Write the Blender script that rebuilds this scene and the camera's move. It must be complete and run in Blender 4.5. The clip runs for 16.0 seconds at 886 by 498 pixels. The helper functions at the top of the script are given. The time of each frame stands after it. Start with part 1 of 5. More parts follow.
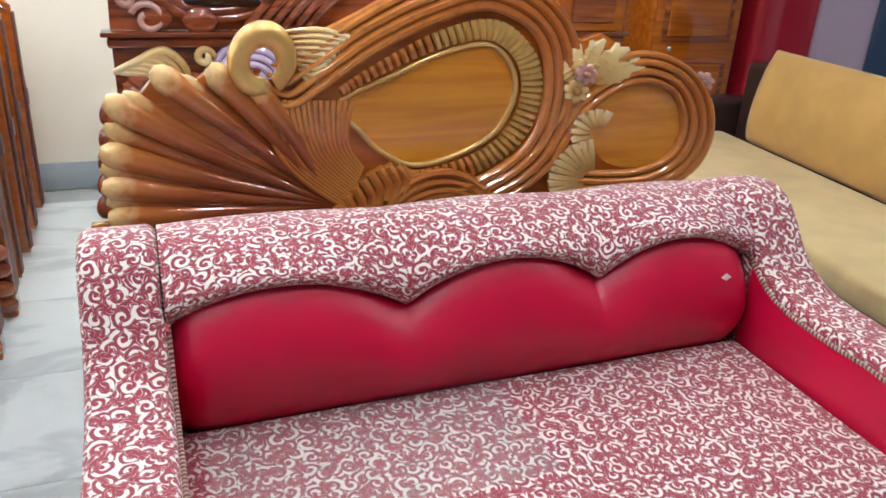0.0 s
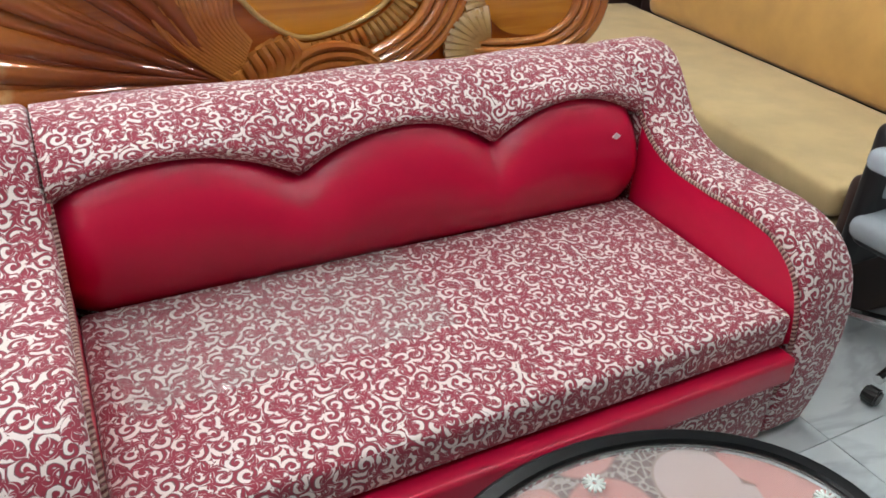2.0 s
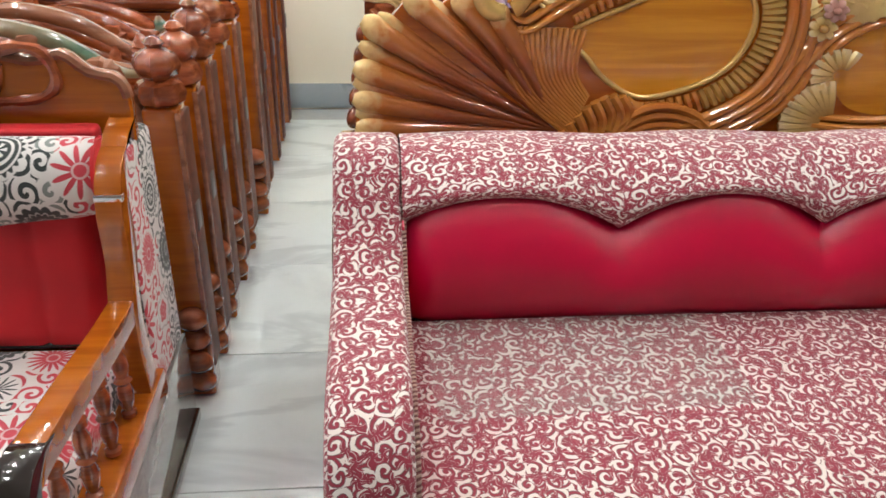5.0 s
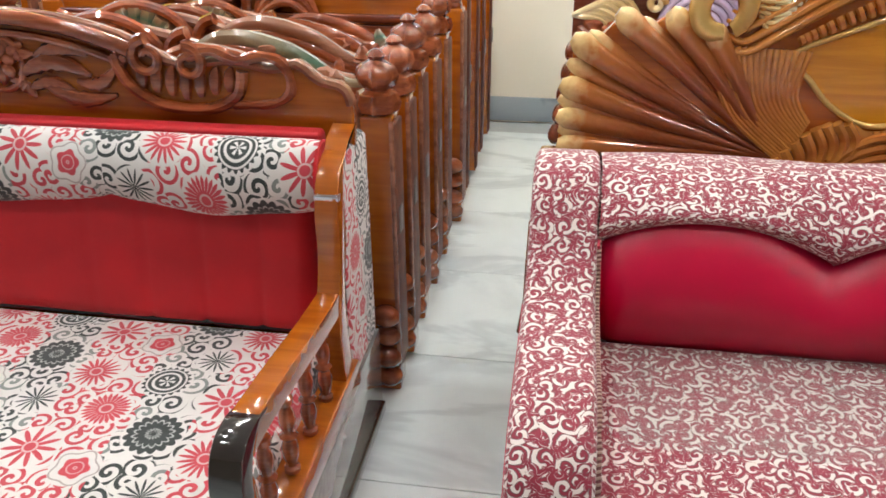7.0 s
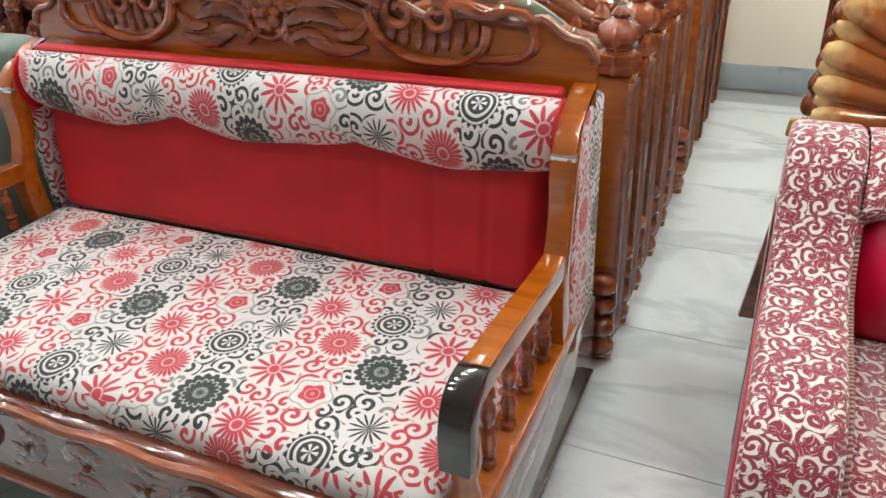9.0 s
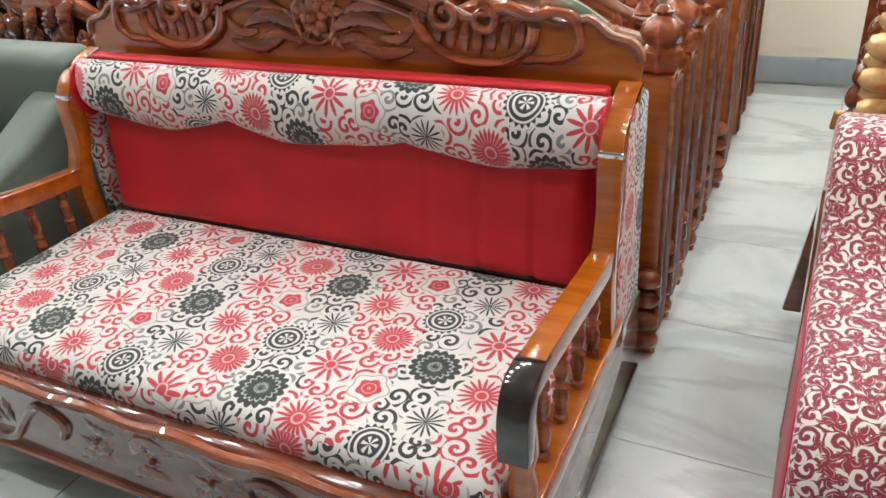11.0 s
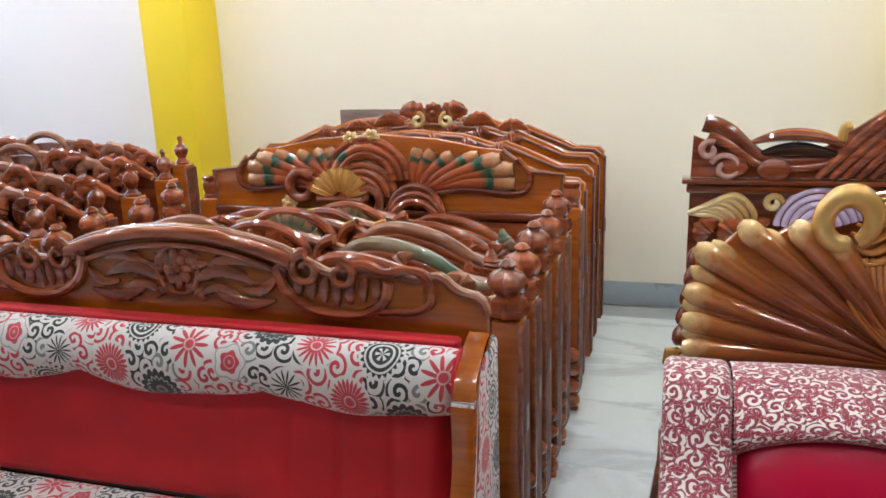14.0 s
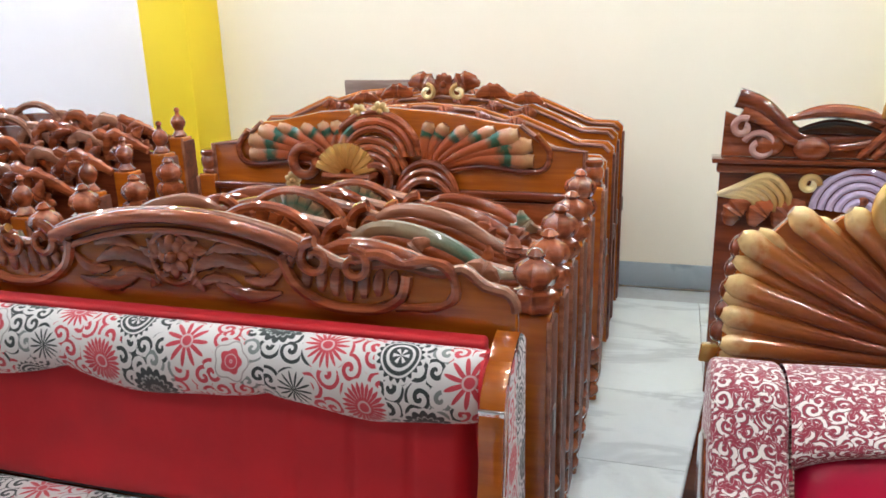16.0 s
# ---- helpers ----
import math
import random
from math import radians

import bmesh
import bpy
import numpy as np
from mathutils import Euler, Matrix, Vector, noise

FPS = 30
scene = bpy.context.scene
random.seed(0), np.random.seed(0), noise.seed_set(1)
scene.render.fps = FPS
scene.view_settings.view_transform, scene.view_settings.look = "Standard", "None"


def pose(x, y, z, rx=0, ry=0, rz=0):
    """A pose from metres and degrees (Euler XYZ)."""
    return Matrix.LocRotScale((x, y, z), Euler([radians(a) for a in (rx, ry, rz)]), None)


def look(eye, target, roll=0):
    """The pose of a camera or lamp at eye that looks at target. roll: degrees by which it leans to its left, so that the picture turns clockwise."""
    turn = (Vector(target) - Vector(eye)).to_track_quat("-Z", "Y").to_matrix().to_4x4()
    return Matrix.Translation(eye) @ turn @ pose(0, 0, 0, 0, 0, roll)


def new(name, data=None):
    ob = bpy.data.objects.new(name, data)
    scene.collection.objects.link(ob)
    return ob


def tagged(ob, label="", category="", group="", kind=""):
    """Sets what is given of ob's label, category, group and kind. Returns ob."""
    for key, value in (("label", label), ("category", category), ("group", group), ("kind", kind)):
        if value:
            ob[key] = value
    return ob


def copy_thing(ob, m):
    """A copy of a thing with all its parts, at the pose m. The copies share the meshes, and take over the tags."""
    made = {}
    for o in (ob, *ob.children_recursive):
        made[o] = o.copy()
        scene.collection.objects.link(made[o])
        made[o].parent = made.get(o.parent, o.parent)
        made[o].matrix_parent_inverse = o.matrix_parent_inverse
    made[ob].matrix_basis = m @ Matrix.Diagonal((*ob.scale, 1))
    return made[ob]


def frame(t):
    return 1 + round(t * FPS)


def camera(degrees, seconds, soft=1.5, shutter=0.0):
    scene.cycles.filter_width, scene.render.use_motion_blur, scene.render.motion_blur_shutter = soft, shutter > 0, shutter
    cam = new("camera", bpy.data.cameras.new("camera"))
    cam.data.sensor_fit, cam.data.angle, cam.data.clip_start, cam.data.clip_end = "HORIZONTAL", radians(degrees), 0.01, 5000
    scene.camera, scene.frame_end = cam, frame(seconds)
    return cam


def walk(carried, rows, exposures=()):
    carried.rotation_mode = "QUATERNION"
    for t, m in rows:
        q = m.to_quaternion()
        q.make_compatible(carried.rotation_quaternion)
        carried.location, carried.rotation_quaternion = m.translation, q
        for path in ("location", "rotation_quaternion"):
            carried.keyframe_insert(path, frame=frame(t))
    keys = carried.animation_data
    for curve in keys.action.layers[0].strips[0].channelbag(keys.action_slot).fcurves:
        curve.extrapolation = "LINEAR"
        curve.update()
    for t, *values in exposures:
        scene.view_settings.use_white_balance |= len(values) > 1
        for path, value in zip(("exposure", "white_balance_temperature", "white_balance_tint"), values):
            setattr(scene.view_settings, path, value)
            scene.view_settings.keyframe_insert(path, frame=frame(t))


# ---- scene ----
cam = camera(60.0, 16.0, soft=1.6, shutter=0.2)
PATH = [
    (0, (0.0, -1.494, 1.516), (0.692, 0.211, 0.734), 3.0),
    (0.5, (0.033, -1.57, 1.493), (0.769, 0.095, 0.664), 2.4),
    (1, (0.056, -1.593, 1.474), (0.796, 0.022, 0.555), 1.0),
    (1.5, (0.06, -1.588, 1.465), (0.822, -0.003, 0.513), 1.8),
    (2, (0.059, -1.577, 1.462), (0.878, -0.059, 0.45), 2.7),
    (2.5, (0.041, -1.564, 1.454), (0.796, -0.062, 0.37), 2.4),
    (3, (0.003, -1.556, 1.454), (0.603, 0.005, 0.357), 3.0),
    (3.5, (-0.007, -1.563, 1.459), (0.528, 0.004, 0.338), 4.1),
    (4, (-0.057, -1.555, 1.462), (0.412, 0.08, 0.41), 3.5),
    (4.5, (-0.036, -1.596, 1.496), (0.276, 0.125, 0.527), 2.0),
    (5, (-0.071, -1.615, 1.503), (0.11, 0.146, 0.572), 1.7),
    (7.5, (-0.117, -1.644, 1.516), (-0.527, 0.095, 0.617), -0.4),
    (8, (-0.141, -1.655, 1.516), (-0.67, 0.049, 0.614), -0.2),
    (8.5, (-0.16, -1.648, 1.52), (-0.788, -0.004, 0.57), -1.1),
    (9, (-0.192, -1.643, 1.5), (-0.939, -0.064, 0.525), -2.9),
    (11.5, (-0.222, -1.71, 1.534), (-1.056, -0.173, 0.563), -5.5),
    (12, (-0.216, -1.718, 1.544), (-1.061, -0.121, 0.688), -6.1),
    (12.5, (-0.191, -1.719, 1.559), (-0.957, -0.02, 0.832), -5.2),
    (13, (-0.178, -1.707, 1.588), (-0.858, 0.051, 0.921), -5.4),
    (13.5, (-0.166, -1.7, 1.63), (-0.816, 0.112, 1.087), -4.6),
    (14, (-0.163, -1.704, 1.648), (-0.729, 0.147, 1.146), -1.9),
    (14.5, (-0.15, -1.713, 1.655), (-0.731, 0.141, 1.18), -2.6),
    (15, (-0.159, -1.683, 1.643), (-0.743, 0.16, 1.131), -3.1),
    (15.5, (-0.194, -1.652, 1.64), (-0.83, 0.16, 1.081), -1.7),
    (16, (-0.277, -1.53, 1.641), (-0.837, 0.302, 1.067), -1.5),
]
walk(cam, [(t, look(eye, target, roll)) for t, eye, target, roll in PATH],
     exposures=((0, 0.07, 6100, 12), (0.6, 0.1, 6100, 12), (1.2, 0.0, 6150, 13), (2, -0.1, 6250, 12), (3, 0.05, 6550, 7), (4, 0.0, 6650, 8), (5, 0.0, 6600, 10), (7.5, 0.05, 6550, 10), (9, 0.0, 6550, 9), (11.5, 0.06, 6600, 9), (12.5, 0.2, 6700, 12),
                (13.2, 0.15, 6550, 10), (14, -0.32, 6200, 11), (15.3, -0.38, 6200, 11), (16, -0.10, 6150, 11)))

# ---- light ----
world = bpy.data.worlds.new("world")
scene.world = world
world.use_nodes = True
world.node_tree.nodes["Background"].inputs[0].default_value = (0.9, 0.95, 1.0, 1)
world.node_tree.nodes["Background"].inputs[1].default_value = 0.3
LAMP = 268.0


# ---- node helper ----
class Tree:
    def __init__(self, name):
        self.mat = bpy.data.materials.new(name)
        self.mat.use_nodes = True
        self.t = self.mat.node_tree
        self.bsdf = self.t.nodes["Principled BSDF"]

    def put(self, socket, v):
        if isinstance(v, bpy.types.NodeSocket):
            self.t.links.new(v, socket)
        elif v is not None:
            if isinstance(v, (tuple, list)) and len(v) == 3 and socket.type == "RGBA":
                v = (*v, 1)
            socket.default_value = v

    def node(self, kind):
        return self.t.nodes.new(kind)

    def m(self, op, a, b=None, c=None):
        n = self.node("ShaderNodeMath")
        n.operation = op
        for i, v in enumerate((a, b, c)):
            self.put(n.inputs[i], v)
        return n.outputs[0]

    def v(self, op, a, b=None, out=0):
        n = self.node("ShaderNodeVectorMath")
        n.operation = op
        self.put(n.inputs[0], a)
        self.put(n.inputs[1], b)
        return n.outputs[out]

    def scale(self, a, f):
        n = self.node("ShaderNodeVectorMath")
        n.operation = "SCALE"
        self.put(n.inputs[0], a)
        self.put(n.inputs[3], f)
        return n.outputs[0]

    def xyz(self, a):
        n = self.node("ShaderNodeSeparateXYZ")
        self.put(n.inputs[0], a)
        return n.outputs

    def join(self, x, y, z=0.0):
        n = self.node("ShaderNodeCombineXYZ")
        for i, q in enumerate((x, y, z)):
            self.put(n.inputs[i], q)
        return n.outputs[0]

    def mix(self, f, a, b):
        n = self.node("ShaderNodeMix")
        n.data_type = "RGBA"
        self.put(n.inputs[0], f)
        self.put(n.inputs[6], a)
        self.put(n.inputs[7], b)
        return n.outputs[2]

    def noise(self, vec, scale, detail=3.0, rough=0.5, dist=0.0, out=0):
        n = self.node("ShaderNodeTexNoise")
        self.put(n.inputs["Vector"], vec)
        for k, q in (("Scale", scale), ("Detail", detail), ("Roughness", rough), ("Distortion", dist)):
            n.inputs[k].default_value = q
        return n.outputs[out]

    def voronoi(self, vec, scale, rand=1.0, feature="F1", dims="2D"):
        n = self.node("ShaderNodeTexVoronoi")
        n.feature, n.voronoi_dimensions = feature, dims
        self.put(n.inputs["Vector"], vec)
        n.inputs["Scale"].default_value = scale
        n.inputs["Randomness"].default_value = rand
        return n.outputs

    def ramp(self, f, stops):
        n = self.node("ShaderNodeValToRGB")
        self.put(n.inputs[0], f)
        el = n.color_ramp.elements
        while len(el) < len(stops):
            el.new(0.5)
        for e, (p, c) in zip(el, stops):
            e.position, e.color = p, (*c, 1) if len(c) == 3 else c
        return n.outputs[0]

    def smooth(self, x, lo, hi):
        n = self.node("ShaderNodeMapRange")
        n.interpolation_type = "SMOOTHSTEP"
        self.put(n.inputs[0], x)
        self.put(n.inputs[1], lo)
        self.put(n.inputs[2], hi)
        return n.outputs[0]

    def uv(self):
        n = self.node("ShaderNodeUVMap")
        n.uv_map = "UVMap"
        return n.outputs[0]

    def obj(self):
        return self.node("ShaderNodeTexCoord").outputs["Object"]

    def rand(self):
        return self.node("ShaderNodeObjectInfo").outputs["Random"]

    def bump(self, h, strength=0.3, dist=0.002):
        n = self.node("ShaderNodeBump")
        n.inputs["Strength"].default_value = strength
        n.inputs["Distance"].default_value = dist
        self.put(n.inputs["Height"], h)
        self.put(self.bsdf.inputs["Normal"], n.outputs[0])

    def set(self, **kw):
        names = {"color": "Base Color", "rough": "Roughness", "metal": "Metallic", "coat": "Coat Weight", "coatr": "Coat Roughness",
                 "spec": "Specular IOR Level", "coatior": "Coat IOR", "trans": "Transmission Weight", "ior": "IOR", "alpha": "Alpha", "sheen": "Sheen Weight",
                 "emit": "Emission Color", "power": "Emission Strength"}
        for k, q in kw.items():
            self.put(self.bsdf.inputs[names[k]], q)
        return self.mat


# ---- materials ----
def plaster(name, color, spots=0.04):
    t = Tree(name)
    o = t.obj()
    n = t.noise(o, 1.3, 4)
    f = t.noise(o, 90, 2)
    c = t.mix(n, tuple(q * (1 - spots) for q in color), tuple(min(1, q * (1 + spots)) for q in color))
    t.bump(f, 0.15, 0.001)
    return t.set(color=c, rough=0.55)


def varnished(name, dark, light, rough=0.16, grain=1.0, coat=1.0, bumps=0.4):
    """Wood under thick varnish, with grain along x."""
    t = Tree(name)
    o = t.v("ADD", t.obj(), t.scale(t.join(t.rand(), t.rand(), t.rand()), 7.0))
    g = t.noise(t.v("MULTIPLY", o, (1.6, 22.0, 22.0)), grain, 6, 0.6, 0.6)
    f = t.noise(o, 4.0, 3)
    c = t.mix(t.smooth(g, 0.32, 0.7), dark, light)
    c = t.mix(t.m("MULTIPLY", t.smooth(f, 0.45, 0.75), 0.35), c, dark)
    t.bump(t.m("ADD", t.noise(o, 60, 3), t.m("MULTIPLY", t.noise(o, 22, 2), bumps)), 0.12 + 0.10 * bumps, 0.002)
    return t.set(color=c, rough=rough, coat=coat, coatr=0.022)


def painted(name, stops, rough=0.2, metal=0.0):
    """Lacquer whose colour runs along a carved strand from its root to its tip, darker in the brushed grooves."""
    t = Tree(name)
    x = t.xyz(t.uv())
    n = t.noise(t.obj(), 35, 4)
    u = t.m("ADD", x[0], t.m("MULTIPLY", t.m("SUBTRACT", n, 0.5), 0.16))
    c = t.ramp(u, stops)
    c = t.mix(t.m("MULTIPLY", t.smooth(n, 0.5, 0.8), 0.3), c, (0.10, 0.03, 0.012))
    t.bump(t.m("ADD", n, t.noise(t.obj(), 24, 2)), 0.42, 0.003)
    return t.set(color=c, rough=rough, metal=metal, coat=1.0, coatr=0.022, coatior=1.6)


def leather(name, color, scale=300.0, rough=0.31):
    t = Tree(name)
    o = t.obj()
    v = t.voronoi(o, scale, 1.0, dims="3D")
    n = t.noise(o, 6, 3)
    c = t.mix(n, tuple(q * 0.82 for q in color), tuple(q * 1.12 for q in color))
    t.bump(v[0], 0.12, 0.001)
    return t.set(color=c, rough=rough)


def cloth(name, color, rough=0.85, sheen=0.25):
    t = Tree(name)
    o = t.obj()
    n = t.noise(o, 7, 4)
    w = t.noise(o, 420, 2)
    c = t.mix(t.smooth(n, 0.25, 0.75), tuple(q * 0.87 for q in color), tuple(min(1, q * 1.05) for q in color))
    t.bump(t.m("ADD", w, t.m("MULTIPLY", n, 3.0)), 0.3, 0.0015)
    return t.set(color=c, rough=rough, sheen=sheen)


def plain(name, color, rough=0.4, metal=0.0, **kw):
    t = Tree(name)
    n = t.noise(t.obj(), 25, 3)
    c = t.mix(n, tuple(q * 0.88 for q in color), tuple(min(1, q * 1.08) for q in color))
    return t.set(color=c, rough=rough, metal=metal, **kw)


def spiral(t, p, scale, rand, pitch, arms=1.0):
    """Curls: one spiral round each cell's centre. Gives its wave, the distance, the angle and the cell's random colour."""
    vo = t.voronoi(p, scale, rand)
    d = t.xyz(t.v("SUBTRACT", p, vo["Position"]))
    r = t.m("SQRT", t.m("ADD", t.m("MULTIPLY", d[0], d[0]), t.m("MULTIPLY", d[1], d[1])))
    a = t.m("ARCTAN2", d[1], d[0])
    col = t.xyz(vo["Color"])
    side = t.m("SUBTRACT", t.m("MULTIPLY", t.m("GREATER_THAN", col[0], 0.5), 2.0), 1.0)
    ph = t.m("ADD", t.m("MULTIPLY", t.m("MULTIPLY", a, side), arms), t.m("MULTIPLY", r, 6.283 / pitch))
    ph = t.m("ADD", ph, t.m("MULTIPLY", col[1], 6.283))
    return t.m("SINE", ph), r, a, col


def lobed(t, p, scale, size, lobes, swirl, seed):
    """Lobed leaves scattered over the cloth: their mask and the pale veins within them."""
    s, r, a, col = spiral(t, t.v("ADD", p, (seed, seed * 0.61, 0.0)), scale, 0.62, 0.02)
    turn = t.m("ADD", t.m("MULTIPLY", col[2], 6.283), t.m("MULTIPLY", r, swirl))
    b = t.m("ADD", a, turn)
    lobe = t.m("MULTIPLY", t.m("COSINE", t.m("MULTIPLY", b, lobes)), 0.30)
    long = t.m("MULTIPLY", t.m("COSINE", t.m("MULTIPLY", b, 2.0)), 0.32)
    edge = t.m("MULTIPLY", t.m("ADD", t.m("ADD", 0.9, lobe), long), size)
    mask = t.smooth(t.m("SUBTRACT", edge, r), 0.0, 0.0016)
    vein = t.smooth(t.m("ABSOLUTE", t.m("SINE", t.m("MULTIPLY", b, lobes * 0.5))), 0.20, 0.06)
    return mask, t.m("MULTIPLY", vein, t.smooth(r, size * 0.15, size * 0.35))


def damask():
    t = Tree("red_damask")
    uv = t.uv()
    w = t.scale(t.v("SUBTRACT", t.noise(uv, 30, 2, out=1), (0.5, 0.5, 0.5)), 0.014)
    p = t.v("ADD", uv, w)
    n = t.noise(uv, 5.0, 2)
    white = t.mix(n, (0.70, 0.63, 0.60), (0.84, 0.77, 0.74))
    red = t.mix(t.noise(uv, 38.0, 2), (0.20, 0.009, 0.028), (0.36, 0.021, 0.052))
    stem_col = (0.105, 0.022, 0.030)
    # thin dark curling stems with red inside the curl
    s, r, a, col = spiral(t, p, 27.0, 0.9, 0.0165)
    inside = t.smooth(s, 0.36, 0.56)
    stem = t.m("MULTIPLY", t.smooth(t.m("ABSOLUTE", t.m("SUBTRACT", s, 0.28)), 0.40, 0.22), 0.85)
    c = t.mix(inside, white, red)
    c = t.mix(stem, c, stem_col)
    eye = t.smooth(r, 0.0052, 0.0038)
    c = t.mix(eye, c, red)
    cover = inside
    for scale, size, lobes, swirl, seed in ((18.5, 0.0165, 5.0, 45.0, 3.3), (25.0, 0.0105, 4.0, -60.0, 7.9)):
        leaf, vein = lobed(t, p, scale, size, lobes, swirl, seed)
        rim = t.m("SUBTRACT", leaf, t.m("MULTIPLY", leaf, leaf))
        c = t.mix(leaf, c, red)
        c = t.mix(t.m("MULTIPLY", rim, 2.0), c, stem_col)
        c = t.mix(t.m("MULTIPLY", t.m("MULTIPLY", vein, leaf), 0.62), c, white)
        cover = t.m("MAXIMUM", cover, leaf)
    weave = t.noise(t.v("MULTIPLY", uv, (900.0, 500.0, 1.0)), 1.0, 1)
    t.bump(t.m("ADD", t.m("MULTIPLY", cover, 0.6), t.m("MULTIPLY", weave, 0.5)), 0.35, 0.0012)
    return t.set(color=c, rough=0.7, sheen=0.3)


V1, V2 = (0.331, 0.198), (-0.035, 0.427)
PRINT_AT = (0.223, -0.278)


def floral():
    """Printed cotton: seven flowers that repeat on a slanted lattice, with curls between them, black along one line and red along the next."""
    t = Tree("floral_print")
    uv = t.uv()
    w = t.scale(t.v("SUBTRACT", t.noise(uv, 9, 2, out=1), (0.5, 0.5, 0.5)), 0.010)
    p = t.v("SUBTRACT", t.v("ADD", uv, w), (PRINT_AT[0], PRINT_AT[1], 0.0))
    det = V1[0] * V2[1] - V1[1] * V2[0]
    gi = t.v("DOT_PRODUCT", p, (V2[1] / det, -V2[0] / det, 0.0), 1)
    gj = t.v("DOT_PRODUCT", p, (-V1[1] / det, V1[0] / det, 0.0), 1)

    def bloom(x, y):
        i0, j0 = (x * V2[1] - y * V2[0]) / det, (y * V1[0] - x * V1[1]) / det
        di = t.m("SUBTRACT", t.m("FRACT", t.m("ADD", gi, 0.5 - i0)), 0.5)
        dj = t.m("SUBTRACT", t.m("FRACT", t.m("ADD", gj, 0.5 - j0)), 0.5)
        dx = t.m("ADD", t.m("MULTIPLY", di, V1[0]), t.m("MULTIPLY", dj, V2[0]))
        dy = t.m("ADD", t.m("MULTIPLY", di, V1[1]), t.m("MULTIPLY", dj, V2[1]))
        return t.m("SQRT", t.m("ADD", t.m("MULTIPLY", dx, dx), t.m("MULTIPLY", dy, dy))), t.m("ARCTAN2", dy, dx)

    def petals(a, many):
        return t.m("COSINE", t.m("MULTIPLY", a, many))

    white = t.mix(t.noise(uv, 4, 3), (0.64, 0.62, 0.60), (0.77, 0.75, 0.73))
    s, r3, a3, c3 = spiral(t, p, 20.0, 0.8, 0.0215)
    red = t.mix(t.noise(uv, 23, 2), (0.50, 0.022, 0.045), (0.64, 0.085, 0.105))
    black = t.mix(t.noise(uv, 19, 2), (0.010, 0.015, 0.015), (0.045, 0.06, 0.058))
    grey = (0.22, 0.25, 0.235)
    # curls
    line = t.m("ABSOLUTE", t.m("SUBTRACT", t.m("FRACT", gi), 0.5))
    dark = t.m("GREATER_THAN", t.m("ADD", line, t.m("MULTIPLY", t.m("SUBTRACT", c3[1], 0.5), 0.12)), 0.27)
    ink = t.mix(dark, red, t.mix(t.m("GREATER_THAN", c3[2], 0.74), black, grey))
    thick = t.m("SUBTRACT", 0.22, t.m("MULTIPLY", t.smooth(r3, 0.020, 0.004), 0.55))
    curl = t.m("MULTIPLY", t.smooth(t.m("SUBTRACT", s, thick), 0.0, 0.22), t.smooth(r3, 0.037, 0.033))
    c = t.mix(curl, white, ink)
    # flowers: place from the black rose, radius, kind
    for x, y, size, kind in ((0.0, 0.0, 0.063, "rose"), (-0.021, -0.258, 0.056, "wheel"), (0.057, -0.163, 0.047, "spark"),
                             (0.132, -0.050, 0.057, "sun"), (0.226, -0.171, 0.055, "dahlia"), (0.139, -0.305, 0.060, "daisy"), (-0.104, -0.116, 0.048, "bud")):
        r, a = bloom(x, y)
        rr = t.m("DIVIDE", r, size)
        clear = t.smooth(rr, 1.08, 1.02)
        c = t.mix(clear, c, white)
        if kind == "rose":
            k = petals(a, 8.0)
            wave = t.m("ABSOLUTE", k)
            body = t.smooth(t.m("SUBTRACT", t.m("ADD", 0.84, t.m("MULTIPLY", wave, 0.16)), rr), 0.0, 0.05)
            rings = t.smooth(t.m("SINE", t.m("ADD", t.m("MULTIPLY", rr, 15.0), t.m("MULTIPLY", wave, -2.2))), 0.72, 0.95)
            c = t.mix(body, c, black)
            c = t.mix(t.m("MULTIPLY", t.m("MULTIPLY", rings, body), t.smooth(rr, 0.88, 0.80)), c, (0.42, 0.44, 0.42))
        elif kind == "wheel":
            k = petals(a, 20.0)
            body = t.smooth(t.m("SUBTRACT", t.m("ADD", 0.93, t.m("MULTIPLY", k, 0.07)), rr), 0.0, 0.05)
            c = t.mix(body, c, black)
            bright = t.m("ADD", t.smooth(t.m("ABSOLUTE", t.m("SUBTRACT", rr, 0.77)), 0.055, 0.025), t.smooth(t.m("ABSOLUTE", t.m("SUBTRACT", rr, 0.53)), 0.075, 0.04))
            star = t.m("MULTIPLY", t.smooth(rr, 0.36, 0.30), t.smooth(petals(a, 6.0), -0.1, 0.3))
            c = t.mix(t.m("MINIMUM", t.m("ADD", bright, star), 1.0), c, white)
        elif kind == "spark":
            k = petals(a, 14.0)
            c = t.mix(t.smooth(t.m("SUBTRACT", t.m("ADD", 0.52, t.m("MULTIPLY", k, 0.46)), rr), 0.0, 0.08), c, black)
        elif kind == "bud":
            k = petals(a, 5.0)
            edge = t.m("ADD", 0.90, t.m("MULTIPLY", k, 0.10))
            c = t.mix(t.smooth(t.m("ABSOLUTE", t.m("SUBTRACT", rr, edge)), 0.06, 0.02), c, (0.40, 0.36, 0.34))
            c = t.mix(t.smooth(t.m("SUBTRACT", t.m("MULTIPLY", edge, 0.66), rr), 0.0, 0.05), c, red)
            ring = t.m("MULTIPLY", t.smooth(t.m("SINE", t.m("MULTIPLY", rr, 24.0)), 0.6, 0.9), t.smooth(rr, 0.50, 0.42))
            c = t.mix(t.m("MULTIPLY", ring, 0.45), c, white)
        else:
